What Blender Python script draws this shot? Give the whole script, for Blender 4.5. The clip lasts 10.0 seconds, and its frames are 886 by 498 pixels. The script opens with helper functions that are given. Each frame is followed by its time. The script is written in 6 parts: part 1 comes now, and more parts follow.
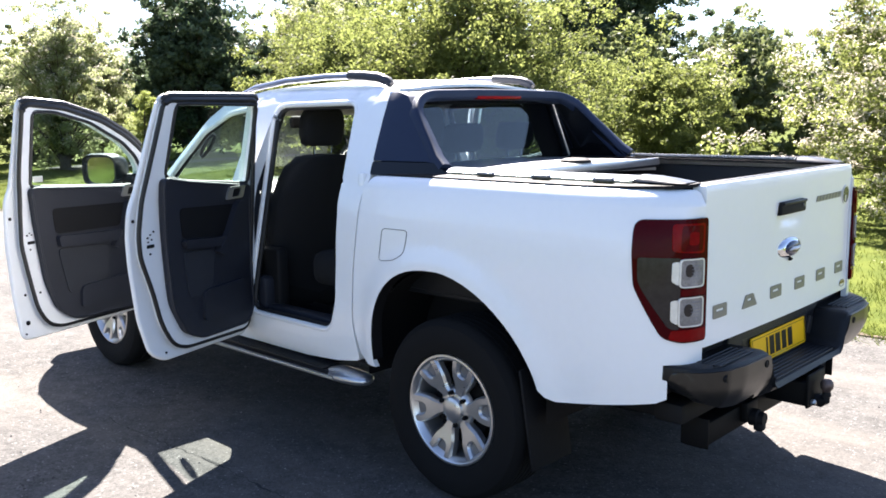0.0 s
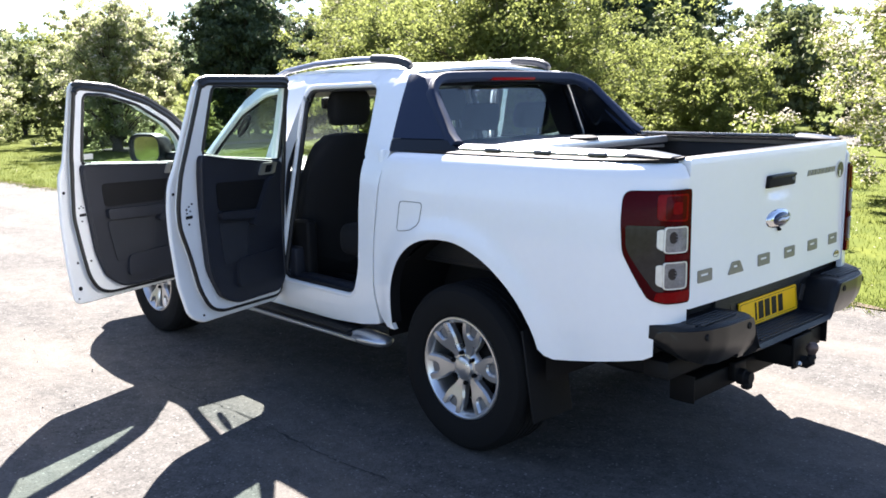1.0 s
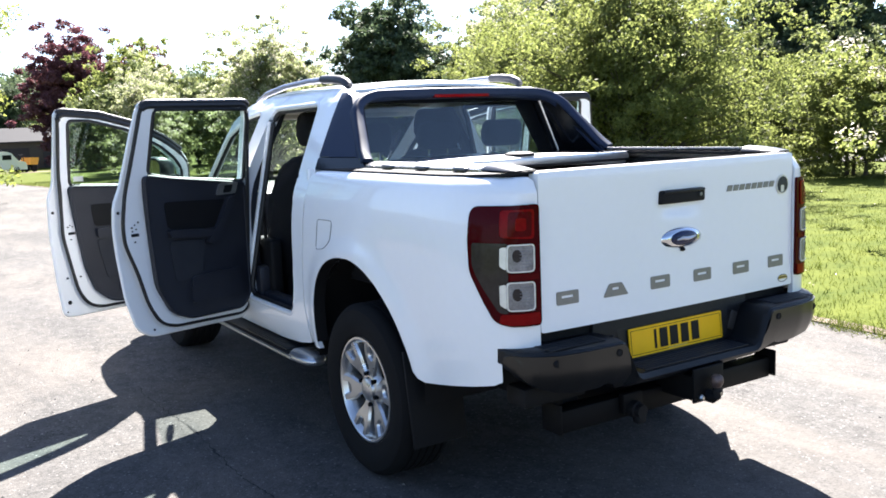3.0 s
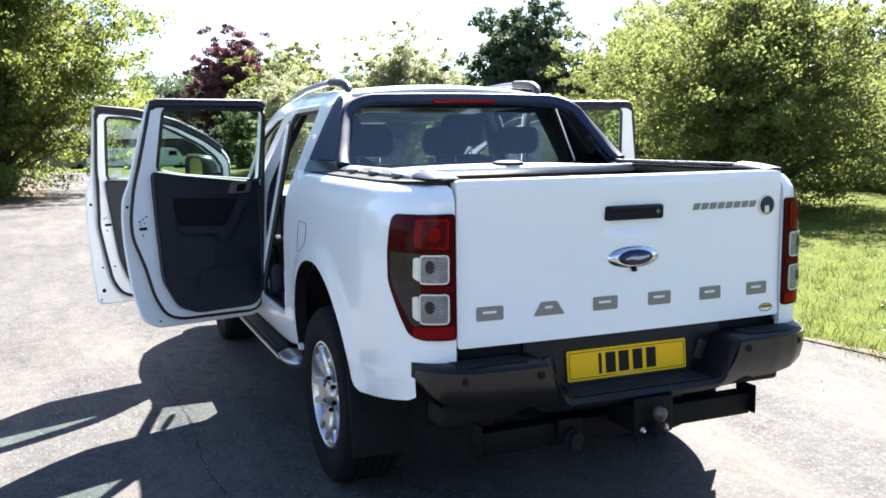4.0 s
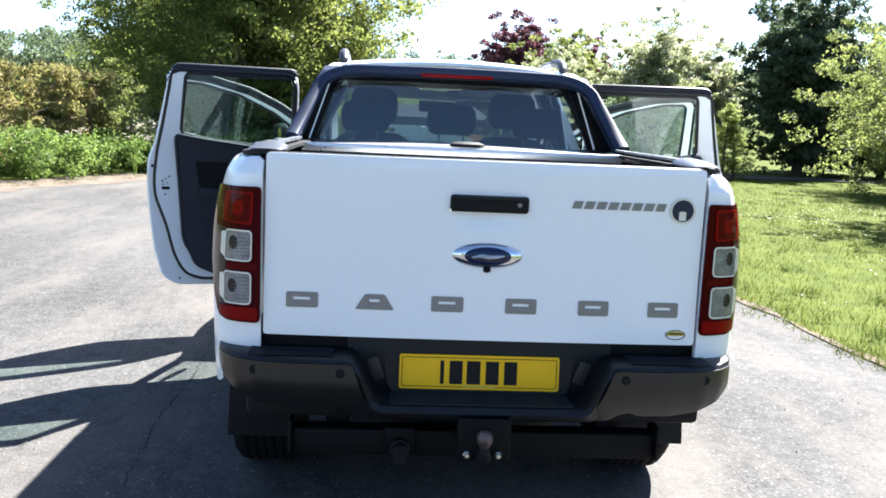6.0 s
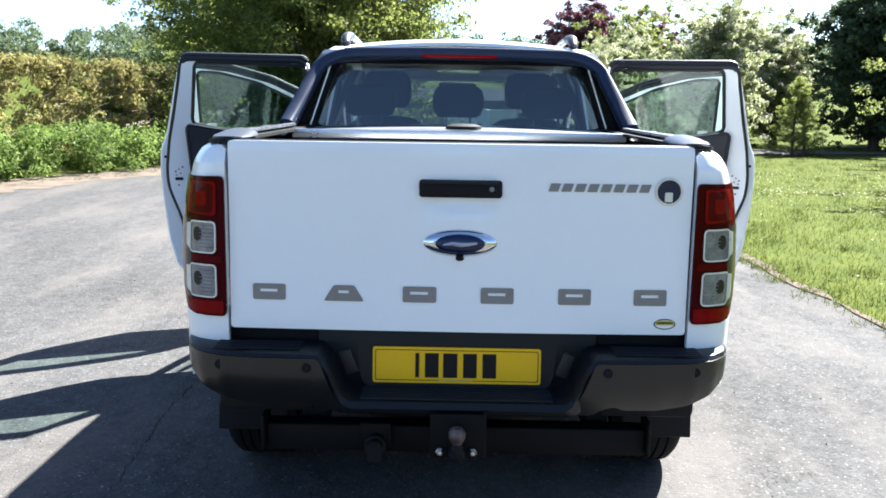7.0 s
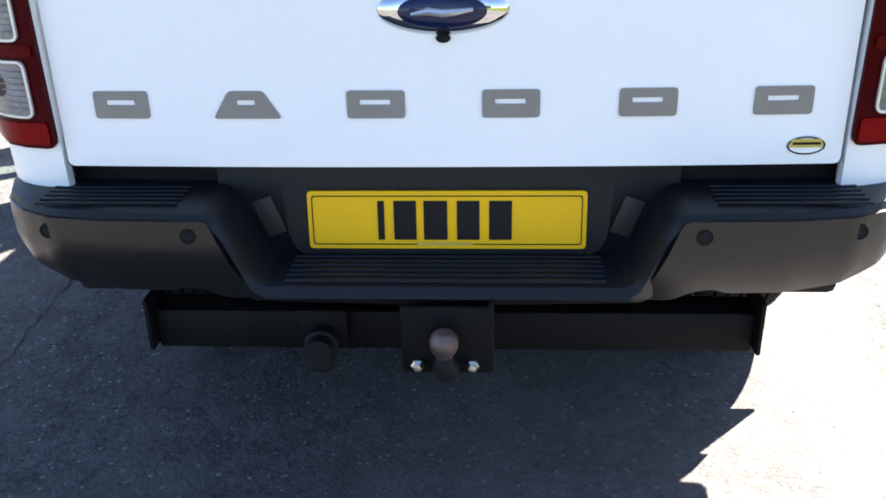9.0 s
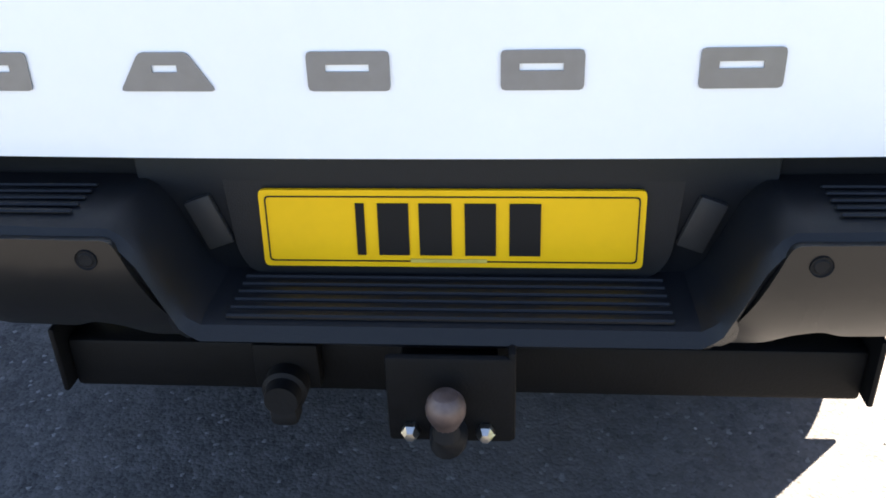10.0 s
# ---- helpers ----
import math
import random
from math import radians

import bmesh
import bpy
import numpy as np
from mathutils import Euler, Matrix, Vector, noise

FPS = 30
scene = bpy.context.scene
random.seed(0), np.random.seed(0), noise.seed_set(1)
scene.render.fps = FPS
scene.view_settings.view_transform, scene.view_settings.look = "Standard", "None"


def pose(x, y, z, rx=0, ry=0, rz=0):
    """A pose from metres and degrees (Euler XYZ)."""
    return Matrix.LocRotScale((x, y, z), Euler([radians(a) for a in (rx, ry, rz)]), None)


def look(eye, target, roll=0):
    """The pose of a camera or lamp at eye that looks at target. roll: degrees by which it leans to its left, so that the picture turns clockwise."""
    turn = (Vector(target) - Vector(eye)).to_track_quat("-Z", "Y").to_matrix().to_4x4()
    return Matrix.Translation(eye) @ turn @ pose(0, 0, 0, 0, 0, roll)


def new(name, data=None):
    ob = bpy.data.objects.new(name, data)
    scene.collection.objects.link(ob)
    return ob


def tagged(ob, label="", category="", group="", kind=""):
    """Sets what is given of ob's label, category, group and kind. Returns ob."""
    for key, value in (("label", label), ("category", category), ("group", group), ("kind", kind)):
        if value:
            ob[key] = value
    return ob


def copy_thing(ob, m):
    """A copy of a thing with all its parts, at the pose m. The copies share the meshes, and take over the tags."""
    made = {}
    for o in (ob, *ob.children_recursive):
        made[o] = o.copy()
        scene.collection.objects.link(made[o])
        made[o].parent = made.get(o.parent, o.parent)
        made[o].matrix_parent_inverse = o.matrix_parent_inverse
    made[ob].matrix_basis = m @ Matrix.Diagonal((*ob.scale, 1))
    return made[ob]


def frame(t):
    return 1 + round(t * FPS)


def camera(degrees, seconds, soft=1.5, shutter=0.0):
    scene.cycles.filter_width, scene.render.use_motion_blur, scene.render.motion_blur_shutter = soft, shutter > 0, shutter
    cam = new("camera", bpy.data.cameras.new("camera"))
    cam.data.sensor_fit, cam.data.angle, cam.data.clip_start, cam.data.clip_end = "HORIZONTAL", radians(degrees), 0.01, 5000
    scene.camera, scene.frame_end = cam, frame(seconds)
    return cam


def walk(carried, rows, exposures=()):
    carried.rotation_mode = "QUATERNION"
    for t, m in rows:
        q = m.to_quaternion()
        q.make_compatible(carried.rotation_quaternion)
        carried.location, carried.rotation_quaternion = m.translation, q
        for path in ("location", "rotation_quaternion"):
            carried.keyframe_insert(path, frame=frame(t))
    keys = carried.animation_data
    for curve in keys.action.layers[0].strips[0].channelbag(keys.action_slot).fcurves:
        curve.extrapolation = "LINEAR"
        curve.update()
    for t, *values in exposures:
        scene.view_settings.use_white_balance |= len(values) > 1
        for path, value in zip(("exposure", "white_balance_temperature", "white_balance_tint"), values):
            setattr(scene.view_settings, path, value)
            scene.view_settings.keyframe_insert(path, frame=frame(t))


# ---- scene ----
cam = camera(53.4, 10.0, soft=1.7)
PATH = [
    (0, (-3.476, -2.432, 1.627), (-2.044, -1.07, 1.319), -0.8),
    (0.5, (-3.524, -2.628, 1.636), (-2.147, -1.215, 1.311), -0.2),
    (1, (-3.587, -2.753, 1.621), (-2.234, -1.321, 1.274), -1.1),
    (1.5, (-3.478, -2.903, 1.606), (-2.148, -1.445, 1.281), -1.4),
    (2, (-3.23, -3.094, 1.595), (-1.963, -1.582, 1.264), -1.5),
    (2.5, (-2.93, -3.23, 1.548), (-1.765, -1.64, 1.208), -1.2),
    (3, (-2.596, -3.425, 1.54), (-1.543, -1.747, 1.263), -2.3),
    (4.5, (-1.447, -3.792, 1.495), (-0.865, -1.899, 1.215), -0.2),
    (5, (-1.025, -3.842, 1.481), (-0.619, -1.907, 1.178), -0.4),
    (5.5, (-0.637, -3.794, 1.487), (-0.364, -1.832, 1.209), 1.9),
    (7, (-0.024, -3.646, 1.49), (-0.042, -1.674, 1.16), 0.9),
    (7.5, (0.002, -3.399, 1.474), (0.015, -1.429, 1.132), -0.0),
    (8, (0.066, -3.14, 1.392), (-0.012, -1.191, 0.953), -0.7),
    (8.5, (0.114, -2.821, 1.411), (-0.035, -0.947, 0.729), -0.9),
    (9, (0.091, -2.53, 1.32), (-0.027, -0.715, 0.487), -1.4),
    (9.5, (0.077, -2.291, 1.27), (-0.026, -0.538, 0.313), -2.5),
    (10, (0.08, -2.071, 1.235), (-0.07, -0.324, 0.273), -1.9),
]
walk(cam, [(t, look(eye, target, roll)) for t, eye, target, roll in PATH],
     [(0.0, 2.97, 6550, 15), (3.0, 2.88, 6350, 13), (4.5, 2.86, 6250, 11), (5.5, 2.83, 6100, 10), (7.0, 2.66, 5950, 9), (7.5, 2.59, 5900, 8), (8.5, 3.06, 5950, 11), (9, 3.38, 6450, 12.5), (9.5, 3.50, 6700, 13), (10.0, 3.72, 7050, 14)])

# ---- light ----
TO_SUN = Vector((0.61, 0.77, 1.0)).normalized()
world = bpy.data.worlds.new("world")
scene.world = world
world.use_nodes = True
wn = world.node_tree.nodes
sky = wn.new("ShaderNodeTexSky")
sky.sky_type = "NISHITA"
sky.sun_disc = False
sky.sun_elevation = math.asin(TO_SUN.z)
sky.sun_rotation = math.atan2(TO_SUN.x, TO_SUN.y)
sky.dust_density = 0.5
sky.ozone_density = 1.5
sky.air_density = 0.72
wn["Background"].inputs["Strength"].default_value = 0.05
world.node_tree.links.new(sky.outputs["Color"], wn["Background"].inputs["Color"])
sun_data = bpy.data.lights.new("sun", "SUN")
sun_data.energy = 5.0
sun_data.angle = radians(0.5)
sun_data.color = (1.0, 0.95, 0.87)
sun = new("sun", sun_data)
sun.matrix_world = Matrix.Translation((10, 20, 30)) @ TO_SUN.to_track_quat("Z", "Y").to_matrix().to_4x4()


# ---- materials ----
def material(name, color, rough=0.5, metal=0.0, color2=None, scale=8.0, fine=60.0, bump=0.0, bump_scale=80.0,
             coat=0.0, spec=0.5, rough_var=0.08, island=0.0, translucent=0.0, detail=6.0):
    """A surface with variation at two scales and a fine relief."""
    m = bpy.data.materials.new(name)
    m.use_nodes = True
    nt = m.node_tree
    n, l = nt.nodes, nt.links
    b = n["Principled BSDF"]
    co = n.new("ShaderNodeTexCoord")
    if color2 is None:
        color2 = tuple(c * 0.82 for c in color)
    big = n.new("ShaderNodeTexNoise")
    big.inputs["Scale"].default_value = scale
    big.inputs["Detail"].default_value = detail
    small = n.new("ShaderNodeTexNoise")
    small.inputs["Scale"].default_value = fine
    small.inputs["Detail"].default_value = 4
    for t in (big, small):
        l.new(co.outputs["Object"], t.inputs["Vector"])
    add = n.new("ShaderNodeMath")
    add.operation = "MULTIPLY_ADD"
    add.inputs[1].default_value = 0.4
    l.new(small.outputs["Fac"], add.inputs[0])
    half = n.new("ShaderNodeMath")
    half.operation = "MULTIPLY"
    half.inputs[1].default_value = 0.6
    l.new(big.outputs["Fac"], half.inputs[0])
    l.new(half.outputs[0], add.inputs[2])
    fac = add.outputs[0]
    if island:
        geo = n.new("ShaderNodeNewGeometry")
        mixi = n.new("ShaderNodeMath")
        mixi.operation = "MULTIPLY_ADD"
        mixi.inputs[1].default_value = island
        l.new(geo.outputs["Random Per Island"], mixi.inputs[0])
        sub = n.new("ShaderNodeMath")
        sub.operation = "SUBTRACT"
        sub.inputs[1].default_value = island / 2
        l.new(fac, sub.inputs[0])
        l.new(sub.outputs[0], mixi.inputs[2])
        fac = mixi.outputs[0]
    ramp = n.new("ShaderNodeValToRGB")
    ramp.color_ramp.elements[0].position = 0.3
    ramp.color_ramp.elements[1].position = 0.7
    ramp.color_ramp.elements[0].color = (*color2, 1)
    ramp.color_ramp.elements[1].color = (*color, 1)
    l.new(fac, ramp.inputs["Fac"])
    l.new(ramp.outputs["Color"], b.inputs["Base Color"])
    rr = n.new("ShaderNodeMapRange")
    rr.inputs["To Min"].default_value = max(0.02, rough - rough_var)
    rr.inputs["To Max"].default_value = min(1.0, rough + rough_var)
    l.new(add.outputs[0], rr.inputs["Value"])
    l.new(rr.outputs["Result"], b.inputs["Roughness"])
    b.inputs["Metallic"].default_value = metal
    b.inputs["Specular IOR Level"].default_value = spec
    b.inputs["Coat Weight"].default_value = coat
    b.inputs["Coat Roughness"].default_value = 0.03
    if bump:
        tex = n.new("ShaderNodeTexNoise")
        tex.inputs["Scale"].default_value = bump_scale
        tex.inputs["Detail"].default_value = 5
        l.new(co.outputs["Object"], tex.inputs["Vector"])
        bp = n.new("ShaderNodeBump")
        bp.inputs["Strength"].default_value = bump
        bp.inputs["Distance"].default_value = 0.01
        l.new(tex.outputs["Fac"], bp.inputs["Height"])
        l.new(bp.outputs["Normal"], b.inputs["Normal"])
    if translucent:
        tr = n.new("ShaderNodeBsdfTranslucent")
        l.new(ramp.outputs["Color"], tr.inputs["Color"])
        mx = n.new("ShaderNodeMixShader")
        mx.inputs["Fac"].default_value = translucent
        l.new(b.outputs[0], mx.inputs[1])
        l.new(tr.outputs[0], mx.inputs[2])
        l.new(mx.outputs[0], n["Material Output"].inputs["Surface"])
    return m


def glass(name, tint, gloss=1.0, rough=0.0):
    """A thin tinted pane: clear with a Fresnel gloss."""
    m = bpy.data.materials.new(name)
    m.use_nodes = True
    n, l = m.node_tree.nodes, m.node_tree.links
    n.remove(n["Principled BSDF"])
    t = n.new("ShaderNodeBsdfTransparent")
    t.inputs["Color"].default_value = (*tint, 1)
    g = n.new("ShaderNodeBsdfGlossy")
    g.inputs["Roughness"].default_value = rough
    f = n.new("ShaderNodeLayerWeight")
    p5 = n.new("ShaderNodeMath")
    p5.operation = "POWER"
    p5.inputs[1].default_value = 5.0
    l.new(f.outputs["Facing"], p5.inputs[0])
    k = n.new("ShaderNodeMath")
    k.operation = "MULTIPLY_ADD"
    k.inputs[1].default_value = 0.9 * gloss
    k.inputs[2].default_value = 0.05 * gloss
    l.new(p5.outputs[0], k.inputs[0])
    mx = n.new("ShaderNodeMixShader")
    l.new(k.outputs[0], mx.inputs["Fac"])
    l.new(t.outputs[0], mx.inputs[1])
    l.new(g.outputs[0], mx.inputs[2])
    l.new(mx.outputs[0], n["Material Output"].inputs["Surface"])
    return m


WHITE = material("white_paint", (0.835, 0.84, 0.838), 0.32, coat=0.6, color2=(0.805, 0.81, 0.808), scale=2.0, fine=30)
HOOP = material("satin_grey_paint", (0.018, 0.028, 0.058), 0.5, 0.0, color2=(0.0145, 0.023, 0.049), scale=3, coat=0.0, spec=0.14)
CAP = material("dark_grey_cap", (0.045, 0.048, 0.058), 0.45, color2=(0.038, 0.040, 0.050), scale=6, spec=0.25)
RAIL_CAP = material("grey_rail_cap", (0.05, 0.053, 0.062), 0.34, color2=(0.04, 0.043, 0.052), scale=8, spec=0.35)
LOAD = material("grey_load_rail_alloy", (0.42, 0.43, 0.46), 0.28, 0.9, color2=(0.36, 0.37, 0.40), scale=12, fine=120)
PAD_GREY = material("grey_pad_cover", (0.026, 0.025, 0.024), 0.4, color2=(0.032, 0.030, 0.029), scale=10, spec=0.2)
PIANO = material("gloss_black_plastic", (0.006, 0.007, 0.010), 0.16, color2=(0.005, 0.006, 0.008), scale=3, rough_var=0.04, spec=0.3)
RAIL = material("brushed_rail_alloy", (0.30, 0.31, 0.36), 0.32, 0.8, color2=(0.26, 0.27, 0.32), scale=12, fine=120, rough_var=0.06)
PLASTIC = material("black_moulded_plastic", (0.0088, 0.0098, 0.0118), 0.42, color2=(0.0065, 0.0073, 0.0088), scale=4, fine=200, bump=0.12, bump_scale=500, spec=0.24)
SATIN_BLACK = material("satin_bumper_skin", (0.0105, 0.0100, 0.0093), 0.30, color2=(0.008, 0.0076, 0.0071), scale=5, fine=90, rough_var=0.05, coat=0.05, spec=0.42)
MATT = material("matt_black", (0.005, 0.005, 0.006), 0.7, color2=(0.0035, 0.0035, 0.004), scale=6, bump=0.1, spec=0.25)
STEEL = material("black_powder_coated_steel", (0.0065, 0.0065, 0.007), 0.55, color2=(0.004, 0.004, 0.004), scale=8, bump=0.1, bump_scale=300, spec=0.1)
RUST = material("rusty_steel", (0.16, 0.12, 0.11), 0.5, 0.6, color2=(0.06, 0.04, 0.035), scale=40)
BOLT = material("galvanised_bolt", (0.6, 0.58, 0.52), 0.3, 1.0, scale=60)
RUBBER = material("tyre_rubber", (0.006, 0.006, 0.0062), 0.85, color2=(0.0042, 0.0042, 0.0045), scale=12, bump=0.2, bump_scale=200, spec=0.2)
SEAL = material("door_seal_rubber", (0.008, 0.008, 0.009), 0.5, scale=20)
ALLOY = material("silver_alloy", (0.56, 0.555, 0.55), 0.28, 0.85, color2=(0.50, 0.50, 0.50), scale=3, fine=12, coat=0.2, rough_var=0.03)
CHROME = material("chrome", (0.75, 0.76, 0.78), 0.07, 1.0, scale=10, rough_var=0.02)
SATIN = material("satin_aluminium", (0.54, 0.55, 0.57), 0.30, 0.85, color2=(0.48, 0.49, 0.51), scale=10)
TRIM = material("dark_door_trim", (0.0135, 0.0155, 0.024), 0.55, color2=(0.0095, 0.011, 0.0175), scale=5, fine=150, bump=0.15, bump_scale=400)
TRIM_INSET = material("door_trim_cloth", (0.020, 0.022, 0.029), 0.8, color2=(0.012, 0.014, 0.019), scale=20, fine=300, bump=0.2, bump_scale=600)
CLOTH = material("black_seat_cloth", (0.006, 0.006, 0.0075), 0.9, color2=(0.004, 0.004, 0.005), scale=15, fine=300, bump=0.3, bump_scale=500)
LINING = material("light_headlining", (0.62, 0.60, 0.55), 0.9, color2=(0.55, 0.53, 0.48), scale=10, bump=0.1)
GLASS = glass("tinted_window_glass", (0.79, 0.88, 0.86), 0.6)
REAR_GLASS = glass("privacy_rear_glass", (0.58, 0.65, 0.69), 1.2)
SCREEN = glass("clear_window_glass", (0.82, 0.87, 0.86))
LENS_RED = material("red_lamp_lens", (0.050, 0.0007, 0.003), 0.10, color2=(0.042, 0.0005, 0.002), scale=30, coat=0.0, spec=0.06)
LENS_BRIGHT = material("bright_red_lamp_lens", (0.20, 0.002, 0.003), 0.12, color2=(0.15, 0.0015, 0.0025), scale=60, coat=0.0, spec=0.08)
LENS_MID = material("mid_red_lamp_lens", (0.085, 0.001, 0.003), 0.12, color2=(0.06, 0.0008, 0.002), scale=60, spec=0.08)
LENS_SMOKE = material("smoked_lamp_lens", (0.030, 0.025, 0.024), 0.2, color2=(0.020, 0.0165, 0.016), scale=30, coat=0.08, spec=0.2)
LENS_CLEAR = material("ribbed_reflector", (0.27, 0.27, 0.275), 0.2, 0.15, color2=(0.10, 0.10, 0.105), scale=25, fine=150, coat=0.5)
BEZEL = material("pale_lamp_bezel", (0.72, 0.71, 0.66), 0.3, 0.3, scale=30)
YELLOW = material("yellow_reflective_plate", (0.84, 0.47, 0.002), 0.45, color2=(0.78, 0.44, 0.002), scale=12, coat=0.0, spec=0.25)
INK = material("black_ink", (0.009, 0.009, 0.0095), 0.45, scale=40, spec=0.15)
DECAL = material("grey_decal", (0.215, 0.213, 0.211), 0.34, 0.4, color2=(0.19, 0.188, 0.186), scale=30)
GUNMETAL = material("grey_cast_metal", (0.20, 0.205, 0.215), 0.35, 0.6, color2=(0.16, 0.165, 0.175), scale=12)
BLUE = material("blue_enamel", (0.007, 0.014, 0.055), 0.2, color2=(0.005, 0.010, 0.042), scale=20, coat=0.2, spec=0.3)
GOLD = material("gold_print", (0.55, 0.42, 0.08), 0.4, color2=(0.45, 0.34, 0.06), scale=60)


def asphalt(name):
    """Worn tarmac: stone chips in a dark binder, paler and darker patches, drifts of dust."""
    m = bpy.data.materials.new(name)
    m.use_nodes = True
    n, l = m.node_tree.nodes, m.node_tree.links
    b = n["Principled BSDF"]
    co = n.new("ShaderNodeTexCoord")

    def tex(kind, scale, detail=0.0):
        t = n.new(kind)
        t.inputs["Scale"].default_value = scale
        if detail:
            t.inputs["Detail"].default_value = detail
        l.new(co.outputs["Object"], t.inputs["Vector"])
        return t

    def math_node(op, a, c=None, k=0.0):
        q = n.new("ShaderNodeMath")
        q.operation = op
        l.new(a, q.inputs[0])
        if c is not None:
            l.new(c, q.inputs[1])
        else:
            q.inputs[1].default_value = k
        return q.outputs[0]
    chips = tex("ShaderNodeTexVoronoi", 125.0)
    coarse = tex("ShaderNodeTexVoronoi", 44.0)
    patch = tex("ShaderNodeTexNoise", 0.45, 5)
    mottle = tex("ShaderNodeTexNoise", 9.0, 8)
    pits = tex("ShaderNodeTexNoise", 60.0, 4)
    sep = n.new("ShaderNodeSeparateColor")
    l.new(chips.outputs["Color"], sep.inputs[0])
    sep2 = n.new("ShaderNodeSeparateColor")
    l.new(coarse.outputs["Color"], sep2.inputs[0])
    v = math_node("MULTIPLY", sep.outputs[0], k=0.13)
    v = math_node("ADD", v, math_node("MULTIPLY", sep2.outputs[1], k=0.11))
    v = math_node("ADD", v, math_node("MULTIPLY", patch.outputs["Fac"], k=0.36))
    v = math_node("ADD", v, math_node("MULTIPLY", mottle.outputs["Fac"], k=0.30))
    hole = n.new("ShaderNodeMapRange")
    hole.inputs["From Min"].default_value = 0.30
    hole.inputs["From Max"].default_value = 0.42
    l.new(pits.outputs["Fac"], hole.inputs["Value"])
    ramp = n.new("ShaderNodeValToRGB")
    ramp.color_ramp.elements[0].position = 0.22
    ramp.color_ramp.elements[1].position = 0.655
    ramp.color_ramp.elements[0].color = (0.0168, 0.0167, 0.0172, 1)
    ramp.color_ramp.elements[1].color = (0.1145, 0.110, 0.105, 1)
    l.new(v, ramp.inputs["Fac"])
    mix = n.new("ShaderNodeMix")
    mix.data_type = "RGBA"
    mix.inputs["A"].default_value = (0.040, 0.039, 0.039, 1)
    l.new(ramp.outputs["Color"], mix.inputs["B"])
    l.new(hole.outputs["Result"], mix.inputs["Factor"])
    grid = n.new("ShaderNodeMapping")
    grid.inputs["Scale"].default_value = (1.0, 0.35, 1.0)
    grid.inputs["Rotation"].default_value = (0, 0, 0.5)
    l.new(co.outputs["Object"], grid.inputs["Vector"])
    scar = n.new("ShaderNodeTexNoise")
    scar.inputs["Scale"].default_value = 60.0
    scar.inputs["Detail"].default_value = 3
    scar.inputs["Roughness"].default_value = 0.7
    l.new(grid.outputs["Vector"], scar.inputs["Vector"])
    zone = tex("ShaderNodeTexNoise", 1.1, 3)
    depth = math_node("ADD", scar.outputs["Fac"], math_node("MULTIPLY", zone.outputs["Fac"], k=0.6))
    cut = n.new("ShaderNodeMapRange")
    cut.inputs["From Min"].default_value = 0.98
    cut.inputs["From Max"].default_value = 1.05
    l.new(depth, cut.inputs["Value"])
    worn = n.new("ShaderNodeMix")
    worn.data_type = "RGBA"
    worn.inputs["B"].default_value = (0.028, 0.026, 0.025, 1)
    l.new(mix.outputs["Result"], worn.inputs["A"])
    l.new(cut.outputs["Result"], worn.inputs["Factor"])
    pale = n.new("ShaderNodeMapRange")
    pale.inputs["From Min"].default_value = 0.975
    pale.inputs["From Max"].default_value = 0.99
    l.new(sep.outputs[2], pale.inputs["Value"])
    chip = n.new("ShaderNodeMix")
    chip.data_type = "RGBA"
    chip.inputs["B"].default_value = (0.17, 0.165, 0.16, 1)
    l.new(worn.outputs["Result"], chip.inputs["A"])
    l.new(pale.outputs["Result"], chip.inputs["Factor"])
    drift = n.new("ShaderNodeMapping")
    drift.inputs["Scale"].default_value = (0.9, 0.28, 1.0)
    drift.inputs["Rotation"].default_value = (0, 0, -0.12)
    l.new(co.outputs["Object"], drift.inputs["Vector"])
    streak = n.new("ShaderNodeTexNoise")
    streak.inputs["Scale"].default_value = 1.6
    streak.inputs["Detail"].default_value = 9
    streak.inputs["Roughness"].default_value = 0.68
    l.new(drift.outputs["Vector"], streak.inputs["Vector"])
    film = n.new("ShaderNodeMapRange")
    film.inputs["From Min"].default_value = 0.46
    film.inputs["From Max"].default_value = 0.66
    film.inputs["To Max"].default_value = 0.55
    l.new(streak.outputs["Fac"], film.inputs["Value"])
    dust = n.new("ShaderNodeMix")
    dust.data_type = "RGBA"
    dust.inputs["B"].default_value = (0.139, 0.124, 0.110, 1)
    l.new(chip.outputs["Result"], dust.inputs["A"])
    l.new(film.outputs["Result"], dust.inputs["Factor"])
    l.new(dust.outputs["Result"], b.inputs["Base Color"])
    b.inputs["Roughness"].default_value = 0.88
    b.inputs["Specular IOR Level"].default_value = 0.12
    h = math_node("ADD", math_node("MULTIPLY", chips.outputs["Distance"], k=-0.6), math_node("MULTIPLY", pits.outputs["Fac"], k=1.2))
    bp = n.new("ShaderNodeBump")
    bp.inputs["Strength"].default_value = 0.5
    bp.inputs["Distance"].default_value = 0.006
    l.new(h, bp.inputs["Height"])
    l.new(bp.outputs["Normal"], b.inputs["Normal"])
    return m


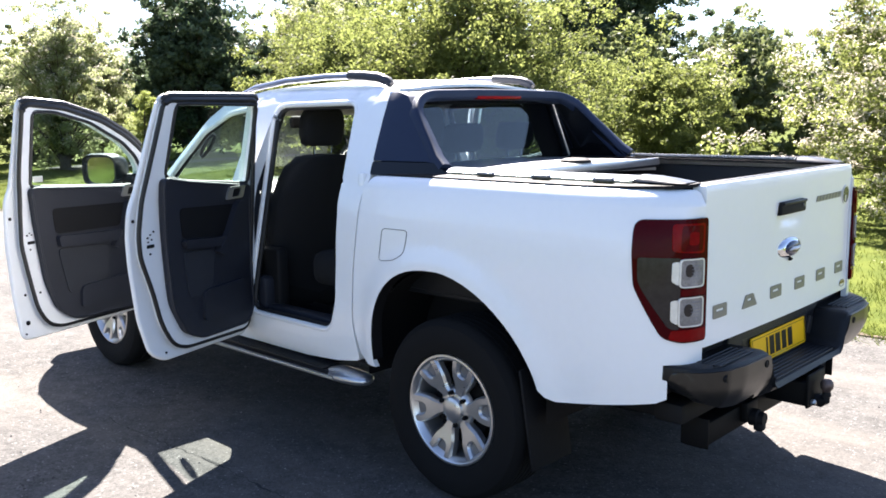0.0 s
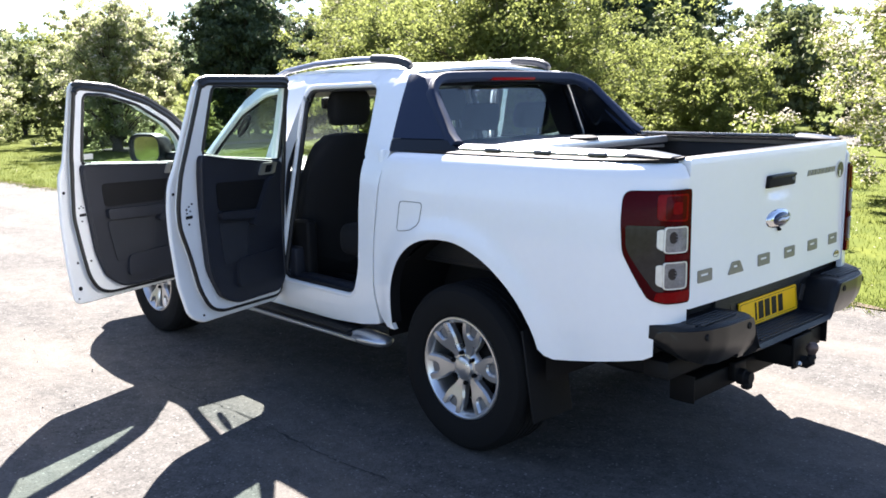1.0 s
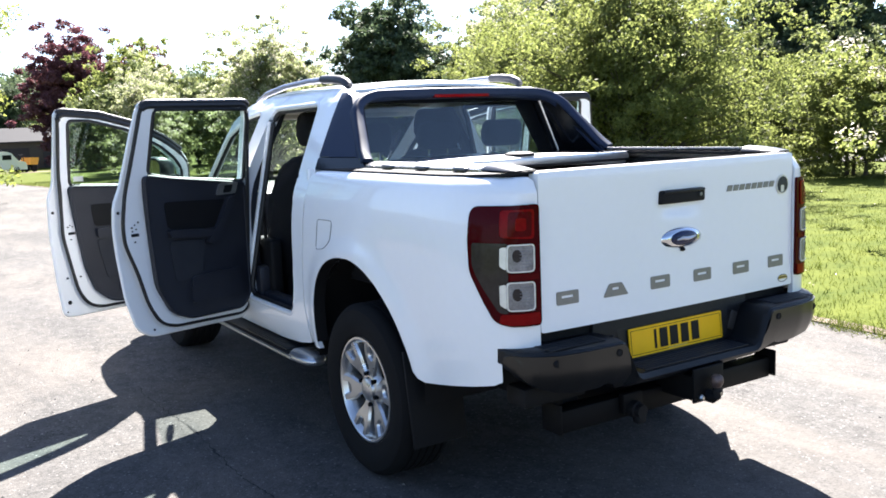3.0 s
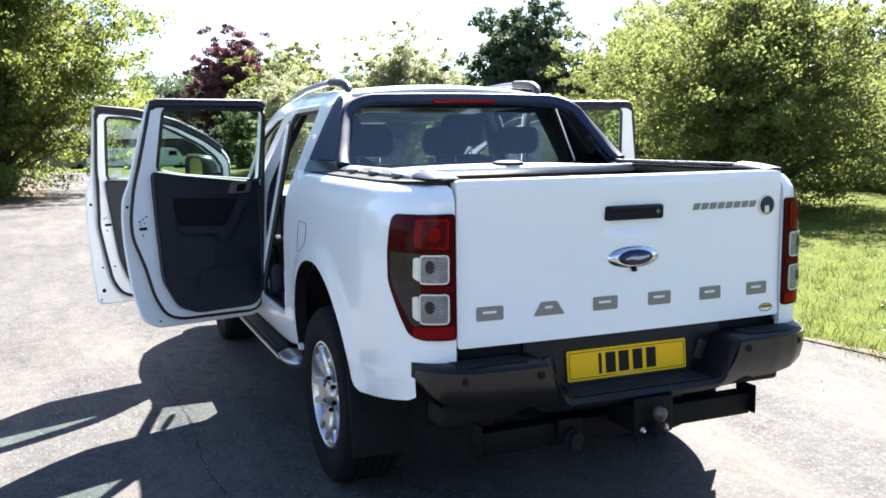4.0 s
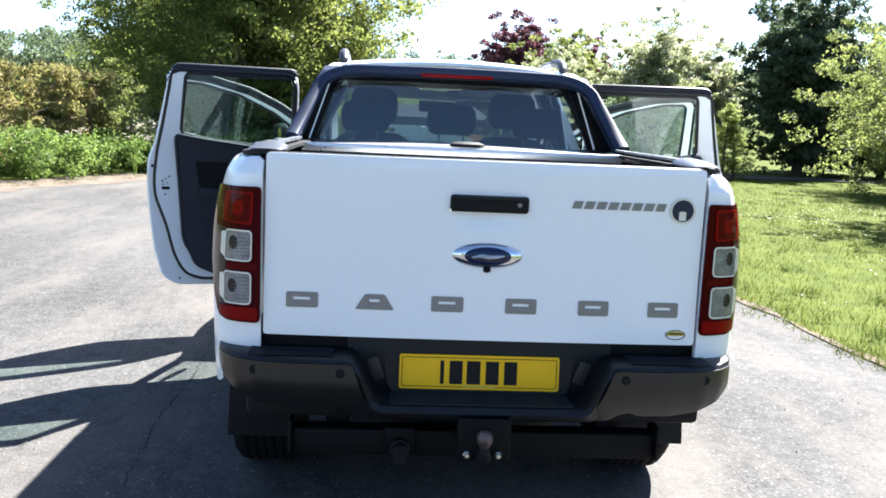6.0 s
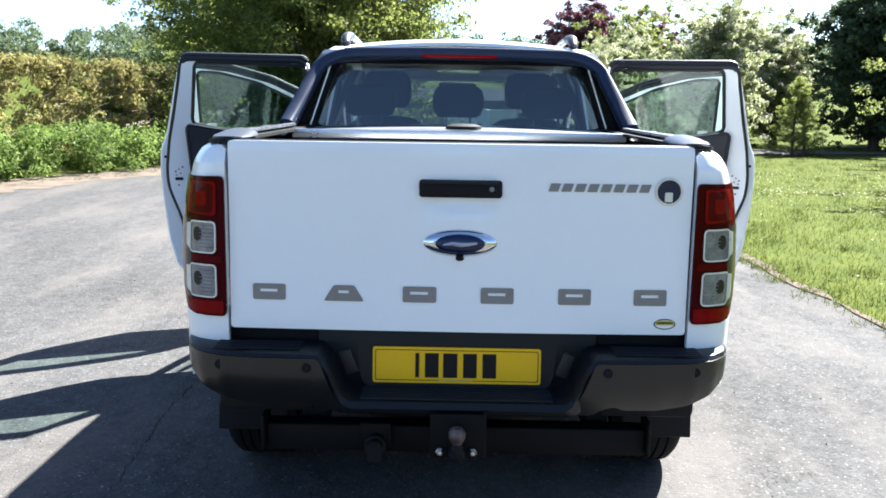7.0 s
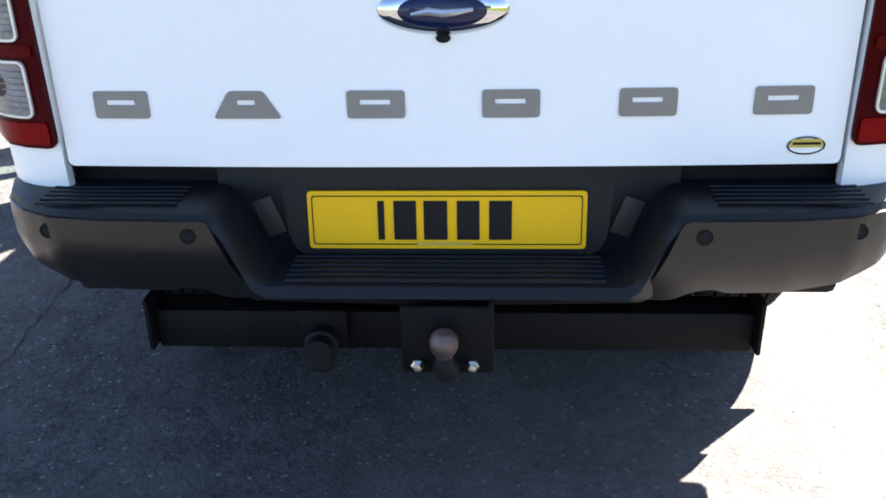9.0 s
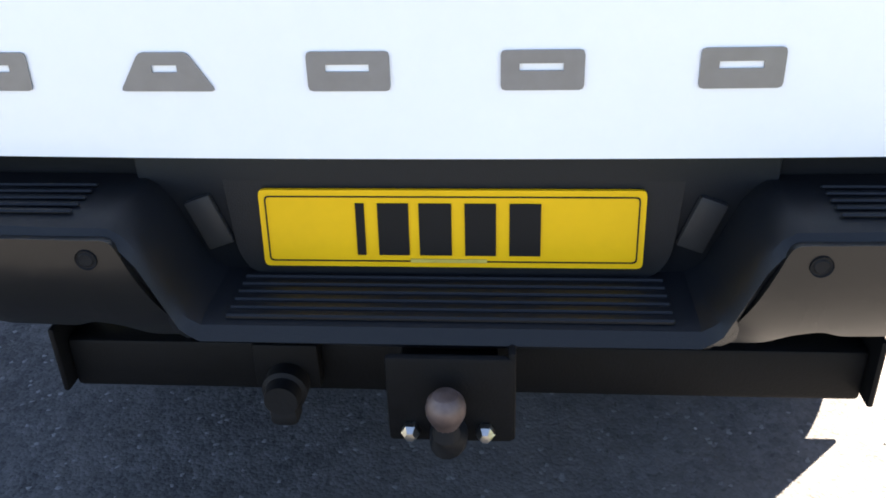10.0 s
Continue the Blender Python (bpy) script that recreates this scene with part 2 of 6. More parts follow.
ASPHALT = asphalt("worn_asphalt")
TAR = material("dark_tar_line", (0.045, 0.045, 0.045), 0.95, scale=20, spec=0.05)
STONE = material("pale_grit", (0.24, 0.22, 0.20), 0.9, color2=(0.09, 0.085, 0.08), scale=30, island=0.6)
DIRT = material("bare_earth", (0.185, 0.148, 0.118), 0.95, color2=(0.075, 0.060, 0.047), scale=3, fine=45, bump=0.8, bump_scale=40, spec=0.05)
GRASS = material("meadow_grass", (0.098, 0.112, 0.024), 0.95, color2=(0.040, 0.058, 0.012), scale=2.4, fine=30, bump=0.6, bump_scale=30, spec=0.03)
BLADE = material("grass_blades", (0.108, 0.124, 0.024), 0.8, color2=(0.052, 0.074, 0.014), scale=2.4, fine=8, island=0.4, translucent=0.45, spec=0.05)
TWIG = material("pale_brown_twigs", (0.26, 0.19, 0.13), 0.9, color2=(0.12, 0.085, 0.06), scale=3, fine=20, island=0.5, spec=0.1)
BARK = material("grey_brown_bark", (0.10, 0.08, 0.06), 0.95, color2=(0.045, 0.037, 0.03), scale=4, fine=30, bump=0.8, bump_scale=25)


def leaf_material(name, a, b, tr=0.4):
    return material(name, a, 0.6, color2=b, scale=0.9, fine=6, island=0.45, translucent=tr, spec=0.18)


LEAF_FRESH = leaf_material("fresh_green_leaves", (0.198, 0.222, 0.068), (0.120, 0.145, 0.042), 0.65)
LEAF_MID = leaf_material("deep_green_leaves", (0.225, 0.25, 0.06), (0.09, 0.115, 0.030), 0.68)
LEAF_DARK = leaf_material("dark_green_leaves", (0.105, 0.140, 0.070), (0.040, 0.062, 0.034), 0.4)
LEAF_YOUNG = leaf_material("young_green_leaves", (0.30, 0.34, 0.10), (0.19, 0.225, 0.065), 0.7)
LEAF_PALE = leaf_material("pale_sage_leaves", (0.36, 0.39, 0.20), (0.22, 0.25, 0.115), 0.7)
LEAF_BUSH = leaf_material("dull_green_leaves", (0.18, 0.205, 0.085), (0.07, 0.09, 0.036), 0.45)
LEAF_FAR = leaf_material("distant_green_leaves", (0.15, 0.19, 0.095), (0.075, 0.105, 0.055), 0.4)
LEAF_COPPER = leaf_material("copper_beech_leaves", (0.19, 0.075, 0.085), (0.095, 0.040, 0.050), 0.4)
LEAF_BROWN = leaf_material("brown_green_hedge_leaves", (0.36, 0.31, 0.115), (0.19, 0.19, 0.06), 0.5)
LEAF_NETTLE = leaf_material("nettle_leaves", (0.20, 0.27, 0.065), (0.09, 0.145, 0.034), 0.5)
BLOSSOM = leaf_material("white_blossom", (0.66, 0.60, 0.51), (0.46, 0.42, 0.33), 0.4)
ROOFING = material("grey_sheet_roof", (0.036, 0.036, 0.039), 0.8, scale=1, spec=0.1)
# Shade inside the open-fronted shed is put into the dark wall colour.
WALLING = material("dark_shed_front", (0.06, 0.057, 0.053), 0.8, scale=1, spec=0.1)
ORANGE = material("yellow_machine_paint", (0.62, 0.30, 0.02), 0.5, scale=3)


# ---- building blocks ----
def smooth(me, angle=35):
    me.polygons.foreach_set("use_smooth", [True] * len(me.polygons))
    me.set_sharp_from_angle(angle=radians(angle))


def part(name, bm, mat, parent=None, label="", angle=35):
    """Links a bmesh as one mesh object under a thing or a part."""
    bmesh.ops.recalc_face_normals(bm, faces=bm.faces[:])
    me = bpy.data.meshes.new(name)
    bm.to_mesh(me)
    bm.free()
    me.materials.append(mat)
    smooth(me, angle)
    ob = new(name, me)
    ob.parent = parent
    if label:
        ob["label"] = label
    return ob


def thing(name, label, category, m=None, group="", kind=""):
    ob = new(name)
    ob.empty_display_size = 0.2
    if m is not None:
        ob.matrix_basis = m
    return tagged(ob, label, category, group, kind)


def rbox(c, s, bevel=0.01, seg=2, bm=None, m=None):
    """A box with rounded edges, added to bm."""
    bm = bm or bmesh.new()
    made = bmesh.ops.create_cube(bm, size=1.0)["verts"]
    for v in made:
        v.co = Vector((v.co.x * s[0], v.co.y * s[1], v.co.z * s[2]))
    if bevel:
        edges = list({e for v in made for e in v.link_edges})
        made = list({v for f in bmesh.ops.bevel(bm, geom=edges, offset=bevel, segments=seg, profile=0.5, affect="EDGES")["faces"] for v in f.verts} | {v for v in made if v.is_valid})
    t = Matrix.Translation(c) @ (m or Matrix())
    for v in made:
        v.co = t @ v.co
    return bm


def loft(rings, closed=True, caps=True, bm=None):
    """Skins rings of equal length."""
    bm = bm or bmesh.new()
    vs = [[bm.verts.new(p) for p in r] for r in rings]
    n = len(rings[0])
    for a, b in zip(vs, vs[1:]):
        for i in range(n if closed else n - 1):
            j = (i + 1) % n
            bm.faces.new((a[i], a[j], b[j], b[i]))
    if caps and closed:
        bm.faces.new(vs[0][::-1])
        bm.faces.new(vs[-1])
    return bm


def tube(points, r, sides=10, bm=None, closed=False, flat=1.0):
    """A round bar along points; r may be one radius or one for each point."""
    pts = [Vector(p) for p in points]
    rs = r if isinstance(r, (list, tuple)) else [r] * len(pts)
    rings = []
    up = Vector((0, 0, 1))
    for i, p in enumerate(pts):
        a, b = pts[i - 1] if (i or closed) else p, pts[(i + 1) % len(pts)] if (i < len(pts) - 1 or closed) else p
        d = (b - a).normalized()
        ref = up if abs(d.z) < 0.9 else Vector((1, 0, 0))
        s = d.cross(ref).normalized()
        u = s.cross(d).normalized()
        rings.append([p + (s * math.cos(k * math.tau / sides) + u * math.sin(k * math.tau / sides) * flat) * rs[i] for k in range(sides)])
    if closed:
        rings.append(rings[0])
        out = loft(rings, caps=False, bm=bm)
        bmesh.ops.remove_doubles(out, verts=out.verts[:], dist=1e-5)
        return out
    return loft(rings, bm=bm)


def lathe(profile, sides=48, axis="x", centre=(0, 0, 0), closed=False):
    """Turns a profile of (along, radius) about an axis."""
    rings = []
    for k in range(sides):
        a = k * math.tau / sides
        ring = []
        for u, r in profile:
            p = (u, r * math.cos(a), r * math.sin(a)) if axis == "x" else ((r * math.cos(a), u, r * math.sin(a)) if axis == "y" else (r * math.cos(a), r * math.sin(a), u))
            ring.append(Vector(p) + Vector(centre))
        rings.append(ring)
    rings.append(rings[0])
    bm = loft(rings, closed=closed, caps=False)
    bmesh.ops.remove_doubles(bm, verts=bm.verts[:], dist=1e-5)
    return bm


def sheet(loops, fn, thick, step=0.06, bm=None, cuts=()):
    """A panel with holes: loops in the plane (first the outline), bent by fn(u, v, depth), with a thickness."""
    b = bmesh.new()
    for loop in loops:
        vs = [b.verts.new((u, v, 0)) for u, v in loop]
        for i in range(len(vs)):
            b.edges.new((vs[i - 1], vs[i]))
    bmesh.ops.triangle_fill(b, use_beauty=True, use_dissolve=False, edges=b.edges[:])
    us = [p[0] for p in loops[0]]
    ws = [p[1] for p in loops[0]]
    for k, (lo, hi) in enumerate(((min(us), max(us)), (min(ws), max(ws)))):
        q = math.floor(lo / step) * step + step
        while q < hi - 1e-4:
            co, no = [0, 0, 0], [0, 0, 0]
            co[k], no[k] = q, 1
            bmesh.ops.bisect_plane(b, geom=b.verts[:] + b.edges[:] + b.faces[:], dist=1e-5, plane_co=co, plane_no=no)
            q += step
    for q in cuts:
        bmesh.ops.bisect_plane(b, geom=b.verts[:] + b.edges[:] + b.faces[:], dist=1e-5, plane_co=(0, q, 0), plane_no=(0, 1, 0))
    bmesh.ops.dissolve_degenerate(b, dist=0.0004, edges=b.edges[:])
    uv = [(v.co.x, v.co.y) for v in b.verts]
    b.verts.index_update()
    faces = [[v.index for v in f.verts] for f in b.faces]
    rim = [(e.verts[0].index, e.verts[1].index) for e in b.edges if len(e.link_faces) == 1]
    b.free()
    out = bm or bmesh.new()
    top = [out.verts.new(fn(u, w, 0.0)) for u, w in uv]
    low = [out.verts.new(fn(u, w, thick)) for u, w in uv]
    for f in faces:
        out.faces.new([top[i] for i in f])
        out.faces.new([low[i] for i in reversed(f)])
    for i, j in rim:
        out.faces.new((top[i], top[j], low[j], low[i]))
    return out


def interp(table, x):
    xs = [t[0] for t in table]
    if x <= xs[0]:
        return table[0][1]
    for (a, p), (c, q) in zip(table, table[1:]):
        if x <= c:
            k = (x - a) / (c - a)
            return p + (q - p) * k
    return table[-1][1]


def rounded(points, r, n=4):
    """A polygon with its corners rounded."""
    out = []
    m = len(points)
    for i in range(m):
        p, a, b = Vector(points[i]), Vector(points[i - 1]), Vector(points[(i + 1) % m])
        ra = min(r, (a - p).length * 0.45)
        rb = min(r, (b - p).length * 0.45)
        s, e = p + (a - p).normalized() * ra, p + (b - p).normalized() * rb
        for k in range(n + 1):
            t = k / n
            q = s * (1 - t) ** 2 + p * 2 * t * (1 - t) + e * t * t
            out.append((q.x, q.y))
    return out


def inset(loop, k):
    cx = sum(p[0] for p in loop) / len(loop)
    cy = sum(p[1] for p in loop) / len(loop)
    hx = max(abs(p[0] - cx) for p in loop)
    hy = max(abs(p[1] - cy) for p in loop)
    return [(cx + (x - cx) * (1 - k / hx), cy + (y - cy) * (1 - k / hy)) for x, y in loop]


def oval(cx, cy, rx, ry, n=28):
    return [(cx + rx * math.cos(k * math.tau / n), cy + ry * math.sin(k * math.tau / n)) for k in range(n)]


# ---- the pickup truck ----
truck = thing("pickup_truck", "white double-cab pickup truck with its doors open on tarmac", "pickup truck")

BED_HW = [(0.45, 0.868), (0.55, 0.885), (0.70, 0.897), (0.85, 0.902), (1.0, 0.902), (1.12, 0.896), (1.20, 0.886), (1.24, 0.878), (1.28, 0.868), (1.30, 0.8615), (1.315, 0.8545), (1.33, 0.845), (1.34, 0.8345), (1.348, 0.821), (1.355, 0.80)]
CAB_HW = [(0.40, 0.84), (0.46, 0.868), (0.55, 0.885), (0.70, 0.897), (0.85, 0.902), (1.0, 0.902), (1.10, 0.898), (1.18, 0.890), (1.25, 0.872), (1.30, 0.850), (1.40, 0.803), (1.60, 0.700), (1.68, 0.655), (1.715, 0.63), (1.745, 0.59), (1.765, 0.55)]
# plan of the bed side: distance along it from the cab seam, then x as a share and y
PLAN = [(-0.10, 1.0, 0.615), (0.0, 1.0, 0.515), (1.10, 1.0, -0.585), (1.25, 0.995, -0.735), (1.37, 0.976, -0.853), (1.44, 0.955, -0.918), (1.50, 0.925, -0.972), (1.545, 0.89, -1.004), (1.59, 0.845, -1.022), (1.64, 0.79, -1.030), (1.655, 0.776, -1.031)]
ARCH_Y, ARCH_Z, ARCH_H = 0.05, 0.52, 0.456
ARCH_FRONT, ARCH_REAR = (0.418, 2.6), (0.53, 1.7)


def bed_side(sx):
    def fn(u, z, d):
        share = interp([(a, b) for a, b, c in PLAN], u)
        y = interp([(a, c) for a, b, c in PLAN], u)
        hw = interp(BED_HW, z)
        hw += (0.902 - hw) * interp([(1.50, 0.0), (1.655, 1.0)], u)
        half, p = ARCH_FRONT if y > ARCH_Y else ARCH_REAR
        r = ((abs(y - ARCH_Y) / half) ** p + (max(0.0, z - ARCH_Z) / ARCH_H) ** p) ** (1 / p)
        flare = 0.022 * max(0.0, 1 - abs(r - 1.02) / 0.21) if u < 1.2 else 0.0
        round_top = max(0.0, z - 1.30) * 0.5 * interp([(1.15, 0.0), (1.5, 1.0)], u)
        k = interp([(1.2, 0.0), (1.55, 1.0)], u)
        return Vector((sx * ((hw + flare) * share - d * (1 - k)), y + round_top + d * k, z))
    return fn


def arch_points(n=26, shrink=0.0):
    """The wheel arch, front to back, as (distance along, z)."""
    pts = []
    for k in range(n + 1):
        a = math.radians(170 * k / n)
        half, p = ARCH_FRONT if a < math.pi / 2 else ARCH_REAR
        c = math.copysign(abs(math.cos(a)) ** (2 / p), math.cos(a))
        pts.append((0.515 - ARCH_Y - (half - shrink) * c, ARCH_Z + (ARCH_H - shrink) * math.sin(a) ** (2 / p)))
    return pts


for sx, side in ((-1, "left"), (1, "right")):
    outline = [(0.058, 0.488), (0.0, 0.492), (-0.050, 0.530), (-0.078, 0.62), (-0.083, 0.70), (-0.064, 0.91), (-0.042, 1.06), (-0.030, 1.20), (-0.022, 1.285), (0.002, 1.33), (0.02, 1.352), (0.6, 1.355), (1.2, 1.355), (1.62, 1.352), (1.652, 1.34), (1.654, 0.80), (1.654, 0.746), (1.56, 0.746), (1.502, 0.744), (1.496, 0.632), (1.46, 0.615), (1.30, 0.585), (1.13, 0.555), (1.06, 0.547), (1.02, 0.556)]
    outline += arch_points()[::-1]
    part("bed_side", sheet([outline], bed_side(sx), 0.025, 0.035, cuts=(1.28, 1.30, 1.315, 1.34, 1.348)), WHITE, truck, angle=50)
    lip = [[bed_side(sx)(u, z, 0.003) for u, z in arch_points(34, 0.001)], [bed_side(sx)(u, z, 0.060) for u, z in arch_points(34, 0.006)]]
    part("arch_lip", loft(lip, closed=False, caps=False), MATT, truck, "black inner lip of the wheel arch", 60)
    # fuel flap line
    if sx < 0:
        flap = rounded([(0.108, 0.984), (0.208, 0.996), (0.268, 1.030), (0.285, 1.130), (0.128, 1.128)], 0.022, 5)
        ring = [(bed_side(sx)(u, z, -0.001)) for u, z in flap]
        part("fuel_flap", tube(ring, 0.0014, 6, closed=True), PLASTIC, truck, "thin dark shut line of the fuel flap")
    # rear lamp, wrapped round the corner
    lamp_out = rounded([(1.362, 1.235), (1.382, 1.256), (1.650, 1.262), (1.652, 0.834), (1.525, 0.836), (1.476, 0.852), (1.416, 0.950), (1.374, 1.025), (1.362, 1.15)], 0.02, 3)

    def lamp_fn(depth, fn=bed_side(sx)):
        return lambda u, z, d: fn(u, z, d - depth)
    lamp = part("rear_lamp", sheet([lamp_out], lamp_fn(0.012), 0.03, 0.03), LENS_RED, truck, "dark red wrap-round lamp lens")
    part("smoked_lens", sheet([rounded([(1.383, 1.128), (1.526, 1.130), (1.526, 0.882), (1.492, 0.886), (1.400, 1.02), (1.386, 1.05)], 0.012, 3)], lamp_fn(0.0145), 0.003, 0.03), LENS_SMOKE, lamp)
    for z0, z1, mat_in in ((1.142, 1.246, None), (1.028, 1.126, LENS_CLEAR), (0.892, 0.995, LENS_CLEAR)):
        box2 = rounded([(1.519, z0), (1.622, z0), (1.622, z1), (1.519, z1)], 0.016, 4)
        inner = rounded([(1.5235, z0 + 0.0045), (1.6175, z0 + 0.0045), (1.6175, z1 - 0.0045), (1.5235, z1 - 0.0045)], 0.012, 4)
        if mat_in:
            part("bezel", sheet([box2, inner], lamp_fn(0.019), 0.006, 0.03), BEZEL, lamp, "pale square lamp surround")
            tab = rounded([(1.496, z0 + 0.022), (1.518, z0 + 0.008), (1.518, z1 - 0.008), (1.496, z1 - 0.012)], 0.006, 2)
            part("bezel_tab", sheet([tab], lamp_fn(0.017), 0.004, 0.03), BEZEL, lamp)
            part("reflector", sheet([inner], lamp_fn(0.0165), 0.003, 0.03), mat_in, lamp, "clear ribbed reflector")
            for q in range(7):
                zz = z0 + 0.018 + q * 0.011
                rib = [lamp_fn(0.0175)(u, zz, 0) for u in (1.564, 1.580, 1.596, 1.612)]
                part("rib", tube(rib, 0.0012, 5), LENS_CLEAR, lamp)
            part("bulb", sheet([oval(1.556, z0 + 0.058, 0.017, 0.022, 18)], lamp_fn(0.0172), 0.003, 0.03), LENS_SMOKE, lamp, "dark bulb behind the lens")
        else:
            box2 = rounded([(1.494, z0 + 0.008), (1.622, z0), (1.622, z1), (1.488, z1 - 0.002)], 0.014, 4)
            core = rounded([(1.520, z0 + 0.009), (1.612, z0 + 0.009), (1.612, z1 - 0.008), (1.518, z1 - 0.008)], 0.012, 4)
            spot = rounded([(1.546, z0 + 0.030), (1.588, z0 + 0.030), (1.588, z1 - 0.030), (1.546, z1 - 0.030)], 0.010, 4)
            part("bright_lens", sheet([box2, core], lamp_fn(0.0165), 0.004, 0.03), LENS_BRIGHT, lamp, "bright red brake lens")
            part("lens_core", sheet([core, spot], lamp_fn(0.0160), 0.003, 0.03), LENS_MID, lamp)
            part("lens_spot", sheet([spot], lamp_fn(0.0170), 0.004, 0.03), LENS_BRIGHT, lamp)
    part("foot_lens", sheet([rounded([(1.492, 0.850), (1.530, 0.842), (1.642, 0.842), (1.642, 0.884), (1.500, 0.880)], 0.008, 3)], lamp_fn(0.0155), 0.004, 0.03), LENS_BRIGHT, lamp)
    part("red_band", sheet([rounded([(1.530, 1.0005), (1.640, 1.0005), (1.640, 1.0225), (1.530, 1.0225)], 0.006, 3)], lamp_fn(0.0155), 0.004, 0.03), LENS_MID, lamp)
    # inner wall of the load bed
    part("bed_inner_wall", rbox((sx * 0.725, -0.24, 1.09), (0.03, 1.50, 0.50), 0.01), PLASTIC, truck)
    part("bed_cap", sheet([rounded([(0.66, -0.995), (0.72, -0.995), (0.775, -0.93), (0.80, -0.80), (0.815, -0.6), (0.815, 0.50), (0.66, 0.50)], 0.03, 4)], lambda u, v, d, s=sx: Vector((s * u, v, 1.374 - d - 0.08 * max(0, u - 0.69) - 1.5 * max(0, u - 0.75) ** 2)), 0.011, 0.06), MATT, truck, "dark plastic cap on the bed side")
    rail = part("load_rail", sheet([rounded([(0.690, -0.78), (0.765, -0.78), (0.765, 0.13), (0.690, 0.13)], 0.02, 3)], lambda u, v, d, s=sx: Vector((s * u, v, 1.392 - d - 3.6 * (u - 0.70) ** 2)), 0.010, 0.02), LOAD, truck, "satin aluminium load rail", 60)
    part("rail_end", loft([[Vector((sx * (0.705 + w * math.cos(a)), y, 1.374 + h * max(0.0, math.sin(a)))) for a in [k * math.pi / 8 for k in range(9)] + [math.pi * 1.5]] for y, w, h in ((-0.79, 0.055, 0.024), (-0.85, 0.058, 0.022), (-0.92, 0.058, 0.014), (-0.975, 0.045, 0.003))]), RAIL_CAP, rail, "rounded grey rail end")
    for y in (-0.66, -0.38, -0.10):
        part("rail_foot", rbox((sx * 0.762, y, 1.377), (0.036, 0.085, 0.016), 0.006), GUNMETAL, rail)
    # sports hoop: a glossy foot, a satin fin above it and a black inner face
    def fin_fn(u, v, d, s=sx):
        return Vector((s * (interp(CAB_HW, v) + 0.001 - 0.13 * max(0.0, 0.54 - u) - d), u, v))
    fin = [(0.200, 1.414), (0.264, 1.480), (0.325, 1.545), (0.388, 1.612), (0.432, 1.660), (0.475, 1.700), (0.55, 1.722), (0.592, 1.722), (0.578, 1.62), (0.560, 1.50), (0.545, 1.414)]
    fin_part = part("hoop_fin", sheet([rounded(fin, 0.012, 3)], fin_fn, 0.055, 0.04), HOOP, truck, "slate grey styling bar fin", 40)
    part("fin_foot", sheet([rounded([(0.11, 1.362), (0.19, 1.410), (0.542, 1.410), (0.534, 1.352), (0.30, 1.352)], 0.012, 3)], lambda u, v, d, s=sx: fin_fn(u, v, d - 0.003, s), 0.06, 0.05), PIANO, fin_part, "glossy dark fin foot")
    part("fin_inner", sheet([rounded([(0.165, 1.372), (0.30, 1.515), (0.416, 1.638), (0.47, 1.690), (0.57, 1.695), (0.525, 1.372)], 0.012, 3)], lambda u, v, d, s=sx: fin_fn(u, v, d + 0.057, s), 0.006, 0.05), PIANO, fin_part, "glossy black inner face")
    # wheel well liners
    for yc, zc in ((0.03, 0.475), (3.05, 0.465)):
        rings = []
        for xx in (0.86, 0.50):
            rings.append([Vector((sx * xx, yc - 0.51 * math.cos(math.radians(-5 + 190 * k / 20)), zc + 0.51 * math.sin(math.radians(-5 + 190 * k / 20)))) for k in range(21)])
        b = loft(rings, closed=False, caps=False)
        wall = [b.verts.new(p) for p in rings[1]]
        b.faces.new(wall)
        part("wheel_well", b, MATT, truck)
    part("mud_flap", rbox((sx * 0.77, -0.41, 0.44), (0.26, 0.012, 0.40), 0.004, m=pose(0, 0, 0, -9)), MATT, truck)
    part("mud_flap", rbox((sx * 0.78, 2.76, 0.42), (0.22, 0.012, 0.26), 0.004), MATT, truck)

# tailgate
def gate_fn(u, v, d):
    scoop = 0.013 * max(0.0, 1 - (u / 0.130) ** 2) ** 0.7 * max(0.0, 1 - ((v - 1.198) / 0.040) ** 2)
    crown = scoop + 0.014 * (u / 0.7) ** 2 + 0.05 * max(0.0, v - 1.345) * 4 + 0.006 * math.cos((v - 1.09) * 5)
    return Vector((u, -1.042 + crown + d, v))


hole = rounded([(-0.122, 1.208), (0.126, 1.208), (0.126, 1.262), (-0.122, 1.262)], 0.012, 4)
gate = part("tailgate", sheet([rounded([(-0.694, 0.798), (0.694, 0.798), (0.692, 1.368), (-0.692, 1.368)], 0.012, 3), hole], gate_fn, 0.05, 0.022), WHITE, truck, "white pressed steel tailgate", 50)
part("gate_edge", rbox((0, -0.985, 1.362), (1.36, 0.045, 0.016), 0.005), PLASTIC, gate)
part("gate_handle", rbox((0.002, -1.034, 1.235), (0.246, 0.034, 0.052), 0.010, 3), MATT, gate, "black pull handle")
part("handle_lip", rbox((0.002, -1.052, 1.255), (0.225, 0.014, 0.012), 0.004), PLASTIC, gate)
part("lock", lathe([(-1.056, 0.0), (-1.056, 0.007), (-1.05, 0.009)], 16, "y", (0.094, 0, 1.237)), GUNMETAL, gate, "round steel lock")
